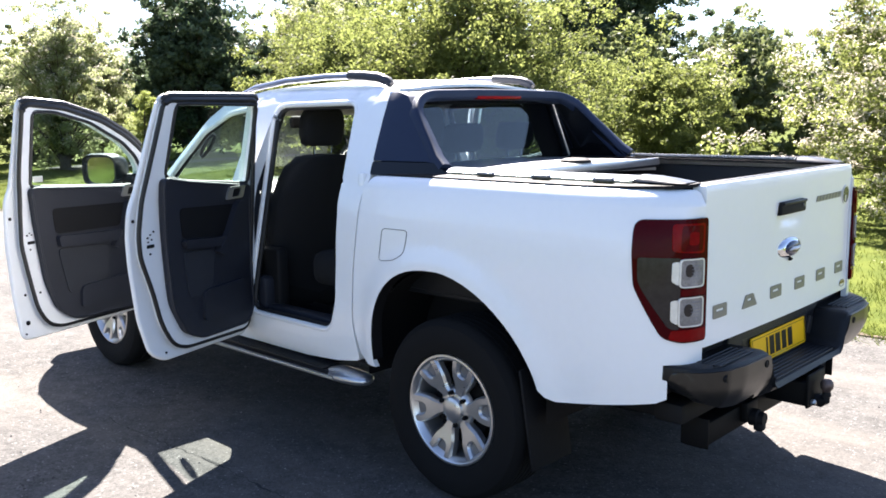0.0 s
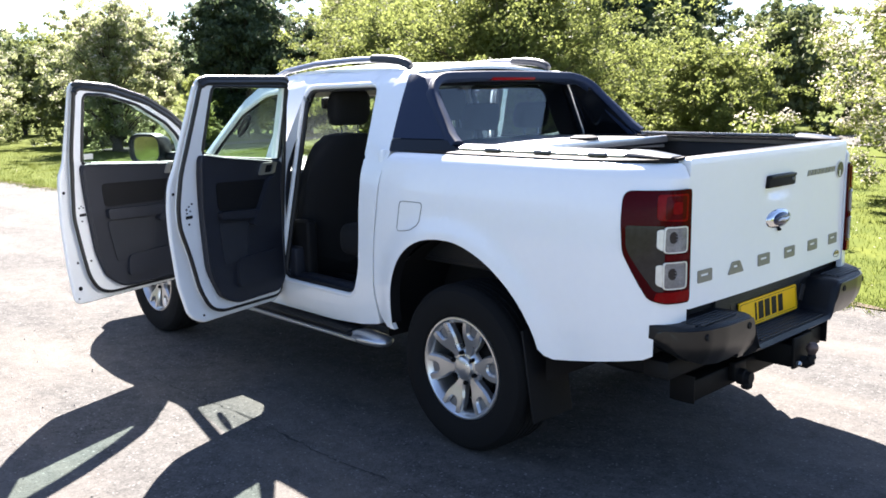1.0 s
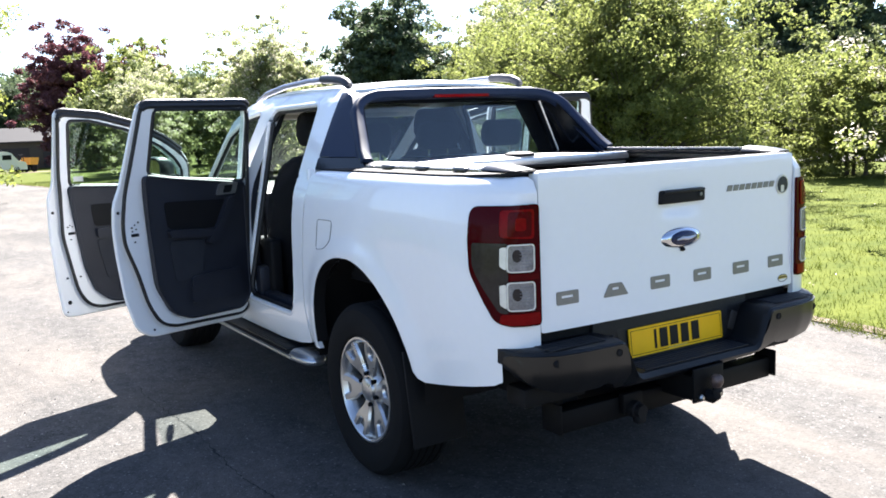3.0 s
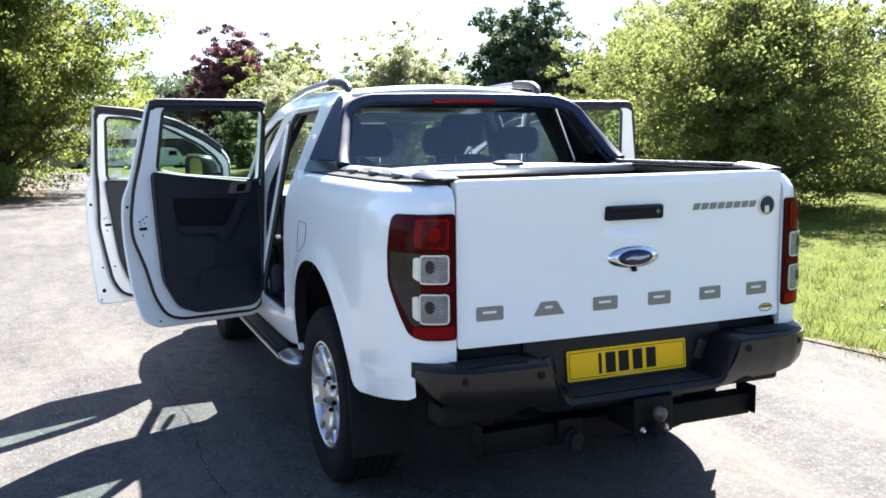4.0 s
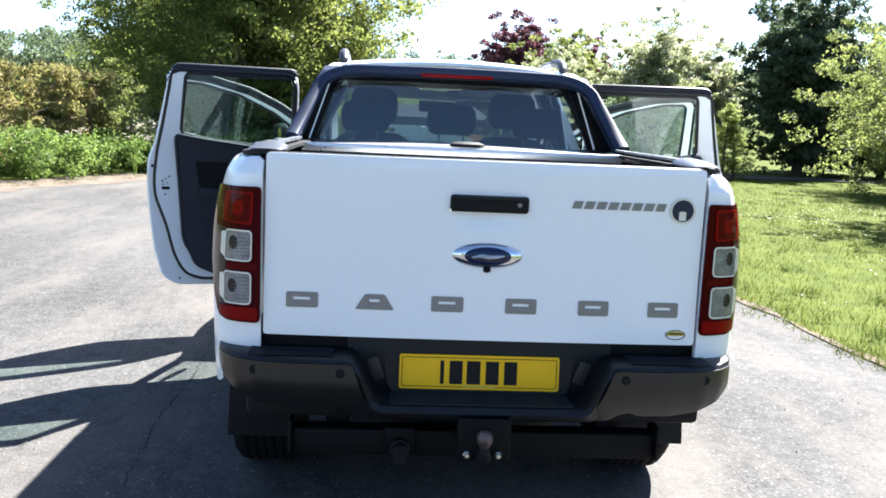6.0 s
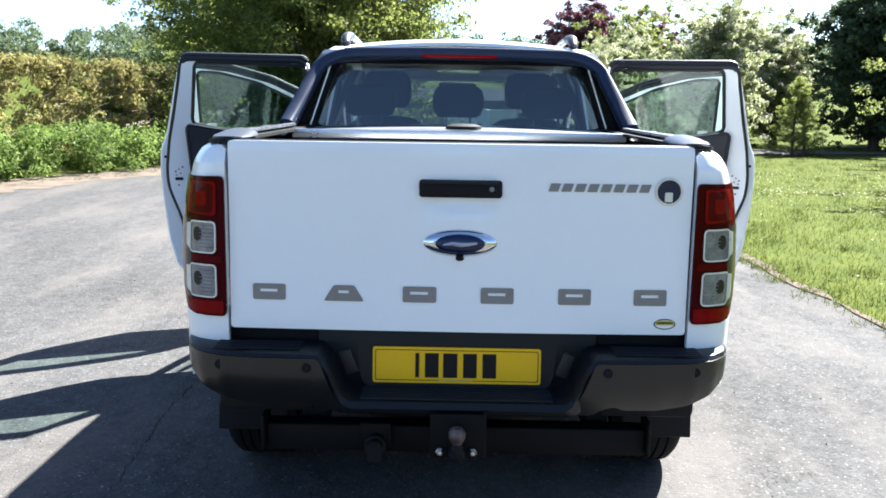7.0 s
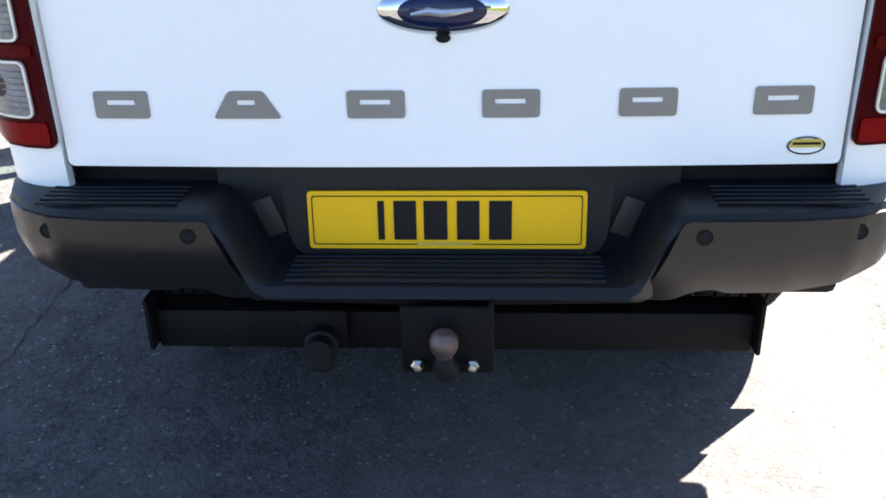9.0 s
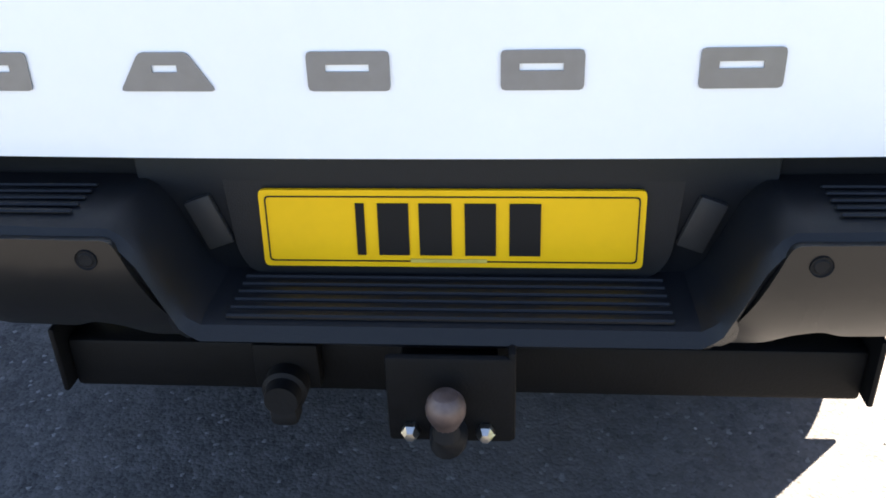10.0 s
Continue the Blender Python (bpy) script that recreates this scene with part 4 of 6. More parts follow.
# tow bar
tow = part("tow_beam", rbox((0, -0.955, 0.434), (1.20, 0.08, 0.088), 0.008), STEEL, truck, "black steel tow bar beam")
for sx in (-1, 1):
    part("end_plate", rbox((sx * 0.605, -0.965, 0.455), (0.010, 0.11, 0.115), 0.004), STEEL, tow)
part("tongue", rbox((0, -1.06, 0.50), (0.13, 0.20, 0.10), 0.01), STEEL, tow)
part("ball_plate", rbox((0.005, -1.165, 0.515), (0.165, 0.014, 0.135), 0.006), STEEL, tow)
part("plate_gusset", rbox((0.085, -1.10, 0.52), (0.010, 0.14, 0.14), 0.004), STEEL, tow)
ball = part("tow_ball", lathe([(0.504, 0.0), (0.504, 0.015), (0.510, 0.015), (0.518, 0.020), (0.528, 0.0245), (0.538, 0.0255), (0.548, 0.0235), (0.557, 0.016), (0.561, 0.0)], 24, "z", (0.003, -1.212, 0)), RUST, tow, "worn rusty tow ball")
part("ball_neck", tube([(0.003, -1.165, 0.468), (0.003, -1.19, 0.466), (0.003, -1.208, 0.478), (0.003, -1.213, 0.495), (0.003, -1.212, 0.512)], [0.026, 0.025, 0.022, 0.018, 0.0145], 14), MATT, tow)
for sx in (-1, 1):
    part("tow_bolt", lathe([(-1.173, 0.0125), (-1.183, 0.0125), (-1.186, 0.010), (-1.192, 0.007), (-1.193, 0.0)], 6, "y", (0.002 + sx * 0.049, 0, 0.470)), BOLT, tow, "shiny hexagon bolt", 20)
part("socket_bracket", rbox((-0.25, -1.01, 0.455), (0.10, 0.03, 0.08), 0.006), STEEL, tow)
part("socket", lathe([(-1.02, 0.0), (-1.02, 0.034), (-1.05, 0.034), (-1.054, 0.028), (-1.075, 0.025), (-1.075, 0.0)], 20, "y", (-0.25, 0, 0.430)), MATT, tow, "black trailer socket with its flap")
part("socket_flap", rbox((-0.25, -1.055, 0.398), (0.045, 0.04, 0.035), 0.012), MATT, tow)

# chassis and axles
for sx in (-1, 1):
    part("chassis_rail", rbox((sx * 0.46, 1.4, 0.50), (0.08, 4.6, 0.14), 0.01), MATT, truck)
part("rear_axle", tube([(-0.70, 0, 0.38), (-0.1, 0, 0.38), (0.1, 0, 0.38), (0.70, 0, 0.38)], [0.05, 0.05, 0.05, 0.05], 12), MATT, truck)
part("differential", rbox((0, 0, 0.38), (0.26, 0.26, 0.26), 0.08, 3), MATT, truck)
part("spare_wheel", lathe([(0.36, 0.0), (0.36, 0.33), (0.40, 0.37), (0.52, 0.37), (0.56, 0.33), (0.56, 0.0)], 32, "z", (0, -0.48, 0.0)), MATT, truck)
part("cab_floor", rbox((0, 1.55, 0.50), (1.66, 2.0, 0.08), 0.01), MATT, truck)
part("engine_bay", rbox((0, 3.3, 0.72), (0.94, 1.0, 0.56), 0.02), MATT, truck)
part("exhaust", tube([(0.40, 0.4, 0.52), (0.44, -0.2, 0.58), (0.52, -0.55, 0.46), (0.60, -0.62, 0.42)], 0.032, 10), MATT, truck)

# wheels
def wheel(x, y, sx):
    """A tyre on a silver alloy rim with six forked spokes."""
    w = part("wheel", lathe([(sx * 0.01, 0.05), (sx * 0.0, 0.190), (sx * -0.10, 0.20), (sx * -0.11, 0.05)], 40), MATT, truck, "alloy wheel with a road tyre")
    w.location = (x, y, 0.388)
    tyre = [(0.11, 0.236), (0.125, 0.25), (0.137, 0.29), (0.138, 0.325), (0.130, 0.360), (0.112, 0.379), (0.10, 0.386)]
    for q in (0.072, 0.036, 0.0, -0.036, -0.072):
        tyre += [(q + 0.017, 0.388), (q + 0.005, 0.388), (q + 0.003, 0.380), (q - 0.003, 0.380), (q - 0.005, 0.388), (q - 0.017, 0.388)]
    tyre += [(-0.10, 0.386), (-0.13, 0.36), (-0.138, 0.30), (-0.11, 0.236)]
    part("tyre", lathe([(sx * a, r) for a, r in tyre], 72), RUBBER, w, "black road tyre", 25)
    rim = part("rim", lathe([(sx * a, r) for a, r in ((0.095, 0.208), (0.116, 0.219), (0.122, 0.229), (0.121, 0.237), (0.112, 0.240), (0.10, 0.238))], 64), ALLOY, w, "bright silver rim")
    part("barrel", lathe([(sx * a, r) for a, r in ((0.108, 0.226), (0.09, 0.214), (0.05, 0.206), (-0.08, 0.204), (-0.08, 0.212), (0.09, 0.222))], 48), ALLOY, w, "silver rim barrel")
    for k in range(6):
        a0 = k * math.tau / 6 + math.radians(20)
        rot = Matrix.Rotation(a0, 4, "X")

        def face(r, s, low=0.0):
            return rot @ Vector((sx * (interp([(0.05, 0.090), (0.10, 0.097), (0.16, 0.110), (0.20, 0.116), (0.23, 0.118)], r) - low), s, r))
        half = [(0.058, 0.021), (0.085, 0.026), (0.108, 0.034), (0.138, 0.050), (0.170, 0.059), (0.229, 0.067), (0.229, 0.030), (0.200, 0.026), (0.172, 0.021), (0.160, 0.012)]
        loop = rounded([(r, -s) for r, s in half] + [(r, s) for r, s in reversed(half)], 0.006, 2)
        n = len(loop)
        inner = []
        for q in range(n):
            p, e0, e1 = Vector(loop[q]), Vector(loop[q]) - Vector(loop[q - 1]), Vector(loop[(q + 1) % n]) - Vector(loop[q])
            d = Vector((-e0.y, e0.x)).normalized() + Vector((-e1.y, e1.x)).normalized()
            inner.append(p + d.normalized() * 0.0072)
        spoke = sheet([inner], lambda r, s, d: face(r, s, d), 0.004, 0.03)
        rings = [[spoke.verts.new(face(p[0], p[1], low)) for p in ring] for ring, low in ((inner, 0.0003), (loop, 0.012), (loop, 0.040))]
        for r0, r1 in zip(rings, rings[1:]):
            for q in range(n):
                spoke.faces.new((r0[q - 1], r0[q], r1[q], r1[q - 1]))
        part("spoke", spoke, ALLOY, rim, angle=28)
        web = sheet([[(0.150, -0.020), (0.224, -0.036), (0.224, 0.036), (0.150, 0.020)]], lambda r, s, d: face(r, s, 0.020 + d), 0.010, 0.05)
        part("spoke_web", web, GUNMETAL, rim)
        nut = lathe([(sx * 0.108, 0.0), (sx * 0.108, 0.009), (sx * 0.085, 0.0105)], 6, "x", (0, -0.0695 * math.sin(a0 + math.radians(30)), 0.0695 * math.cos(a0 + math.radians(30))))
        part("wheel_nut", nut, STEEL, rim, angle=20)
    part("hub_face", lathe([(sx * 0.094, 0.0), (sx * 0.094, 0.060), (sx * 0.088, 0.076), (sx * 0.080, 0.086), (sx * 0.06, 0.092)], 36), ALLOY, w)
    part("centre_cap", lathe([(sx * 0.117, 0.0), (sx * 0.116, 0.020), (sx * 0.113, 0.038), (sx * 0.107, 0.050), (sx * 0.09, 0.057)], 28), ALLOY, w, "round silver centre cap")
    part("brake_drum", lathe([(sx * 0.045, 0.0), (sx * 0.045, 0.15), (sx * -0.03, 0.16)], 32), STEEL, w)
    return w


for y in (0.0, 3.05):
    wheel(-0.772, y, -1)
    wheel(0.772, y, 1)


# ---- doors ----
DOOR_HW = [(z, w if z < 1.18 else 0.890 - 0.45 * (0.890 - w)) for z, w in CAB_HW]
REAR_DOOR = dict(
    hinge=1.50, swing=71,
    skin=rounded([(0.828, 1.712), (0.795, 1.55), (0.745, 1.285), (0.712, 1.205), (0.708, 1.08), (0.716, 0.95), (0.742, 0.71), (0.785, 0.548), (0.86, 0.503), (1.46, 0.495), (1.508, 0.55), (1.512, 1.62), (1.49, 1.716)], 0.035, 4),
    shell=rounded([(0.818, 1.696), (0.790, 1.49), (0.750, 1.26), (0.734, 1.10), (0.740, 1.00), (0.800, 0.84), (0.842, 0.67), (0.895, 0.570), (0.975, 0.534), (1.44, 0.522), (1.488, 0.57), (1.496, 1.62), (1.470, 1.700)], 0.045, 5),
    pane=rounded([(0.893, 1.672), (1.475, 1.668), (1.484, 1.282), (1.02, 1.326), (0.876, 1.356)], 0.030, 4),
    card=rounded([(0.832, 1.351), (0.860, 1.06), (0.880, 0.76), (0.955, 0.607), (1.068, 0.562), (1.42, 0.560), (1.482, 0.63), (1.490, 0.97), (1.478, 1.272), (1.41, 1.274), (0.99, 1.324)], 0.035, 4),
    recess=[(0.945, 1.203), (1.345, 1.186), (1.262, 1.034), (0.968, 1.056)],
    ledge=[(0.958, 1.052), (1.262, 1.032), (1.228, 0.990), (0.966, 1.012)],
    pull=[(1.340, 1.196), (1.392, 1.204), (1.318, 1.060), (1.240, 0.945), (1.190, 0.962), (1.275, 1.06)],
    lower=[(0.968, 0.992), (1.195, 0.975), (1.160, 0.780), (0.992, 0.765)],
    pocket=[(1.085, 0.790), (1.405, 0.800), (1.425, 0.650), (1.070, 0.640)],
    handle=(1.345, 1.243), latch=(0.793, 1.045),
    holes=((0.724, 1.165, 0.026, 0.008), (0.775, 1.085, 0.064, 0.005), (0.792, 1.098, 0.064, 0.004), (0.800, 1.075, 0.064, 0.004), (0.778, 1.066, 0.064, 0.004), (0.812, 1.110, 0.064, 0.005), (0.790, 1.010, 0.064, 0.005), (0.870, 0.530, 0.026, 0.006)))
FRONT_DOOR = dict(
    hinge=2.53, swing=70,
    skin=rounded([(1.588, 1.712), (1.592, 1.44), (1.588, 1.275), (1.560, 1.21), (1.562, 0.97), (1.576, 0.70), (1.590, 0.500), (1.66, 0.495), (2.46, 0.495), (2.52, 0.55), (2.545, 1.20), (2.52, 1.38), (2.448, 1.458), (2.327, 1.534), (2.12, 1.625), (1.846, 1.692)], 0.030, 4),
    shell=rounded([(1.585, 1.694), (1.600, 1.36), (1.617, 1.10), (1.613, 0.98), (1.646, 0.80), (1.676, 0.635), (1.725, 0.553), (1.80, 0.524), (2.44, 0.515), (2.50, 0.57), (2.525, 1.20), (2.50, 1.365), (2.430, 1.440), (2.312, 1.514), (2.11, 1.604), (1.84, 1.672)], 0.045, 5),
    pane=rounded([(1.648, 1.648), (1.785, 1.644), (2.03, 1.588), (2.28, 1.478), (2.387, 1.402), (2.448, 1.33), (2.452, 1.234), (2.23, 1.244), (1.672, 1.282)], 0.030, 4),
    card=rounded([(1.645, 1.275), (1.690, 0.994), (1.720, 0.772), (1.771, 0.627), (1.85, 0.562), (1.93, 0.543), (2.42, 0.535), (2.48, 0.60), (2.495, 1.218)], 0.035, 4),
    recess=[(1.775, 1.155), (2.30, 1.140), (2.25, 1.010), (1.795, 1.020)],
    ledge=[(1.793, 1.008), (2.255, 0.990), (2.250, 0.930), (1.800, 0.952)],
    pull=[(2.290, 1.150), (2.340, 1.160), (2.300, 0.990), (2.220, 0.885), (2.170, 0.905), (2.250, 0.99)],
    lower=[(1.800, 0.940), (2.170, 0.915), (2.130, 0.700), (1.850, 0.690)],
    pocket=[(1.930, 0.720), (2.360, 0.730), (2.380, 0.605), (1.910, 0.600)],
    handle=(2.335, 1.205), latch=(1.664, 0.990),
    holes=((1.574, 1.121, 0.026, 0.009), (1.622, 0.574, 0.026, 0.013), (1.600, 0.520, 0.026, 0.005), (1.640, 1.030, 0.064, 0.005), (1.655, 1.040, 0.064, 0.004), (1.668, 1.030, 0.064, 0.004), (1.655, 0.955, 0.064, 0.005), (1.628, 0.720, 0.026, 0.007), (1.690, 0.725, 0.064, 0.006)))


def door(name, sx, k, mirror=False):
    """A cab door, built shut round its hinge and swung open: outer skin, inner shell, glass, seals and trim."""
    hinge = Vector((sx * 0.885, k["hinge"], 0))

    def fn(depth=0.0):
        return lambda u, v, d: Vector((sx * (interp(DOOR_HW, v) + 0.004 - depth - d), u, v)) - hinge
    hole_loop = inset(k["pane"], -0.012)
    d = part(name, sheet([k["skin"], hole_loop], fn(), 0.024, 0.05), WHITE, truck, "white door, wide open", 40)
    d.matrix_basis = pose(*hinge, 0, 0, sx * k["swing"])
    part("skin_edge", tube([fn(0.012)(u, v, 0) for u, v in k["skin"]], 0.0125, 8, closed=True), WHITE, d, "folded white door edge", 60)
    part("inner_shell", sheet([inset(k["shell"], 0.006), hole_loop], fn(0.022), 0.040, 0.05), WHITE, d, "white pressed inner door shell", 40)
    part("pane", sheet([inset(k["pane"], -0.014)], fn(0.028), 0.004, 0.2), GLASS, d, "green-tinted window glass")
    part("pane_seal", tube([fn(0.060)(u, v, 0) for u, v in inset(k["pane"], -0.008)], 0.010, 8, closed=True), SEAL, d, "black window seal")
    part("door_seal", tube([fn(0.052)(u, v, 0) for u, v in k["shell"]], [0.017 if v > 1.42 and abs(v - interp([(0.8, 1.70), (1.5, 1.70), (1.85, 1.672), (2.11, 1.604), (2.31, 1.514), (2.43, 1.44)], u)) < 0.03 else 0.0115 for u, v in k["shell"]], 8, closed=True), SEAL, d, "black rubber door seal")
    top = [(u, v) for u, v in k["skin"] if v > 1.45 and abs(v - interp([(0.8, 1.712), (1.50, 1.716), (1.60, 1.712), (1.846, 1.692), (2.12, 1.625), (2.327, 1.534), (2.448, 1.458)], u)) < 0.02]
    part("top_seal", tube([fn(0.040)(u, v + 0.002, 0) for u, v in sorted(top)], 0.017, 8), SEAL, d, "black seal along the top of the door")
    card = part("door_card", sheet([k["card"]], fn(0.060), 0.035, 0.05), TRIM, d, "dark grey door trim panel", 40)
    part("card_edge", tube([fn(0.090)(u, v, 0) for u, v in inset(k["card"], 0.004)], 0.009, 8, closed=True), TRIM, card, "rounded edge of the trim panel", 60)
    part("cloth_insert", sheet([rounded(k["recess"], 0.025, 3)], fn(0.0925), 0.006, 0.05), MATT, card, "black recessed panel")
    part("armrest", sheet([rounded(k["ledge"], 0.016, 3)], fn(0.090), 0.034, 0.05), TRIM, card, "moulded armrest ledge", 40)
    part("door_pull", sheet([rounded(k["pull"], 0.016, 3)], fn(0.090), 0.040, 0.05), TRIM, card, "moulded door pull", 40)
    part("cloth_panel", sheet([rounded(k["lower"], 0.03, 3)], fn(0.090), 0.011, 0.05), TRIM_INSET, card, "woven lower panel", 40)
    part("door_pocket", sheet([rounded(k["pocket"], 0.03, 3)], fn(0.090), 0.024, 0.05), TRIM, card, "door pocket", 40)
    hu, hv = k["handle"]
    hnd = [rounded([(hu - 0.070, hv - 0.032), (hu + 0.058, hv - 0.030), (hu + 0.074, hv + 0.030), (hu - 0.052, hv + 0.032)], 0.012, 3), rounded([(hu - 0.030, hv - 0.022), (hu + 0.030, hv - 0.021), (hu + 0.044, hv + 0.019), (hu - 0.018, hv + 0.020)], 0.008, 3)]
    part("inner_handle", sheet(hnd, fn(0.096), 0.012, 0.05), ALLOY, card, "bright inner door handle")
    part("handle_cup", sheet([hnd[1]], fn(0.0965), 0.004, 0.05), MATT, card, "black handle cup")
    part("latch", rbox(fn(0.062)(*k["latch"], 0), (0.012, 0.044, 0.016), 0.004), MATT, d, "black latch slot")
    for u, v, depth, r in k["holes"]:
        c = fn(depth)(u, v, 0)
        part("door_plug", lathe([(-0.003, 0.0), (-0.003, r * 0.9), (0.0, r), (0.003, r * 0.9), (0.003, 0.0)], 12, "x", c), MATT, d, "small black rubber plug")
    if mirror:
        part("window_sticker", rbox(fn(0.034)(1.735, 1.312, 0), (0.002, 0.062, 0.030), 0.0005, 1), LINING, d, "small pale window sticker")

        def rim(y, w, h, cx=1.045, n=28):
            return [Vector((sx * (cx + w * math.copysign(abs(math.cos(a)) ** 0.55, math.cos(a))), y, 1.312 + h * math.copysign(abs(math.sin(a)) ** 0.55, math.sin(a)))) - hinge for a in [q * math.tau / n for q in range(n)]]
        m = part("wing_mirror", loft([rim(2.388, 0.112, 0.076), rim(2.366, 0.116, 0.080), rim(2.362, 0.130, 0.094), rim(2.385, 0.137, 0.101), rim(2.43, 0.134, 0.098), rim(2.475, 0.112, 0.080, 1.035), rim(2.50, 0.07, 0.05, 1.025)]), PLASTIC, d, "black door mirror", 50)
        part("mirror_glass", loft([rim(2.3845, 0.113, 0.077), rim(2.3800, 0.113, 0.077)]), CHROME, m, "mirror glass")
        part("mirror_arm", rbox(Vector((sx * 0.89, 2.45, 1.262)) - hinge, (0.10, 0.07, 0.06), 0.02, 3), PLASTIC, m)
    return d


for sx in (-1, 1):
    door("rear_door", sx, REAR_DOOR)
    door("front_door", sx, FRONT_DOOR, True)


# ---- cab interior ----
def headrest(parent, x, y, z, w=0.26, h=0.20):
    rings = []
    for k, f in ((-0.5, 0.70), (-0.42, 0.88), (-0.2, 0.99), (0.1, 1.0), (0.34, 0.93), (0.46, 0.80), (0.5, 0.62)):
        rings.append([Vector((x + f * w / 2 * math.copysign(abs(math.cos(a)) ** 0.5, math.cos(a)), y - 0.02 * k + (0.30 + 0.70 * f) * 0.06 * math.copysign(abs(math.sin(a)) ** 0.6, math.sin(a)), z + k * h)) for a in [q * math.tau / 20 for q in range(20)]])
    hr = part("headrest", loft(rings), CLOTH, parent, "black cloth headrest", 60)
    for q in (-0.06, 0.06):
        part("headrest_post", tube([(x + q, y, z - h / 2 - 0.09), (x + q, y, z - h / 2 + 0.02)], 0.006, 8), CHROME, hr, "thin chrome post")


for x in (-0.40, 0.40):
    seat = part("front_seat", rbox((x, 1.74, 0.80), (0.54, 0.54, 0.18), 0.06, 3), CLOTH, truck, "black cloth front seat")
    prof = [(0.62, 0.245, 1.57), (0.72, 0.275, 1.55), (0.95, 0.312, 1.50), (1.15, 0.306, 1.455), (1.28, 0.262, 1.43), (1.35, 0.225, 1.415), (1.395, 0.15, 1.41), (1.405, 0.06, 1.408)]
    ring_of = lambda z, w, y: [Vector((x + a, y + q, z)) for a, q in ((-w, 0.03), (-w, -0.05), (-w * 0.8, -0.085), (0, -0.10), (w * 0.8, -0.085), (w, -0.05), (w, 0.03), (w * 0.8, 0.075), (0, 0.06), (-w * 0.8, 0.075))]
    part("backrest", loft([ring_of(z, w, y) for z, w, y in prof]), CLOTH, seat, angle=60)
    headrest(seat, x, 1.395, 1.552, 0.275, 0.20)
    # Block added to stop sun passing between seat and door pillar.
    part("seat_light_block", rbox((x * 1.85, 1.50, 0.76), (0.07, 0.34, 0.34), 0.02, 3), MATT, seat, "black block added to stop light beside the seat")
    part("seat_base", rbox((x, 1.72, 0.63), (0.46, 0.50, 0.20), 0.02), MATT, seat)
    part("seat_belt", rbox((math.copysign(0.745, x), 1.475, 1.02), (0.006, 0.045, 0.80), 0.002), CLOTH, seat, "black seat belt")
bench = part("rear_bench", rbox((0, 0.98, 0.83), (1.34, 0.46, 0.18), 0.06, 3), CLOTH, truck, "black cloth rear bench seat")
part("backrest", rbox((0, 0.77, 1.06), (1.34, 0.13, 0.60), 0.05, 3, m=pose(0, 0, 0, 10)), CLOTH, bench)
for x in (-0.43, -0.0, 0.43):
    headrest(bench, x, 0.715, 1.490, 0.25, 0.150)
part("dashboard", loft([[Vector((x, y, z)) for y, z in ((2.66, 1.15), (2.44, 1.19), (2.28, 1.13), (2.25, 0.92), (2.33, 0.70), (2.70, 0.60))] for x in (-0.78, -0.5, -0.1, 0.1, 0.5, 0.78)]), TRIM, truck, "dark dashboard")
wheel_ring = [Vector((0.38 + 0.185 * math.cos(a), 2.12 + 0.185 * math.sin(a) * 0.42, 1.06 + 0.185 * math.sin(a) * 0.9)) for a in [k * math.tau / 28 for k in range(28)]]
sw = part("steering_wheel", tube(wheel_ring, 0.016, 8, closed=True), MATT, truck, "black steering wheel")
part("wheel_hub", rbox((0.38, 2.13, 1.055), (0.20, 0.06, 0.12), 0.03, 3), MATT, sw)
part("steering_column", tube([(0.38, 2.14, 1.05), (0.38, 2.37, 0.98)], 0.04, 10), MATT, sw)
part("centre_console", rbox((0, 2.0, 0.68), (0.22, 0.9, 0.28), 0.04), TRIM, truck)
part("rear_view_mirror", rbox((0.0, 2.05, 1.575), (0.24, 0.04, 0.075), 0.018, 3), MATT, truck, "black interior mirror")
# Bar added to stop sun slivers entering below the windscreen header.
part("header_sun_block", rbox((0, 1.895, 1.640), (1.10, 0.09, 0.05), 0.015), LINING, truck, "pale bar added to block sun at the windscreen top")
for sx in (-1, 1):
    part("sun_visor", rbox((sx * 0.33, 1.85, 1.655), (0.40, 0.16, 0.02), 0.008, m=pose(0, 0, 0, -15)), LINING, truck)
    grab = [Vector((sx * 0.592, 2.245 + 0.10 * math.cos(a) * 0.8, 1.445 + 0.06 * math.cos(a) * -1 + 0.03 * math.sin(a))) for a in [k * math.tau / 16 for k in range(16)]]
    part("grab_handle", tube(grab, 0.010, 8, closed=True), TRIM, truck, "dark grab handle on the screen pillar")


# ---- the ground ----
def ground_mesh(name, xs, ys, zfn, mat, label, category="", keep=None):
    verts, faces = [], []
    for y in ys:
        for x in xs:
            verts.append((x, y, zfn(x, y)))
    n = len(xs)
    for j in range(len(ys) - 1):
        for i in range(n - 1):
            if keep is None or keep((xs[i] + xs[i + 1]) / 2, (ys[j] + ys[j + 1]) / 2):
                faces.append((j * n + i, j * n + i + 1, (j + 1) * n + i + 1, (j + 1) * n + i))
    me = bpy.data.meshes.new(name)
    me.from_pydata(verts, [], faces)
    me.materials.append(mat)
    smooth(me, 80)
    return tagged(new(name, me), label, category, kind="structure")


def wob(x, y, s=1.0, seed=0.0):
    return noise.noise(Vector((x * s, y * s, seed)))


def right_edge(y):
    return 3.12 + interp([(-40, 0.6), (-2, 0.05), (3, -0.12), (8, -0.35), (14, -0.65), (20, -0.9), (28, -0.9), (35, -1.9), (42, -4.3), (60, -13)], y) + 0.10 * wob(0, y, 0.9, 3)


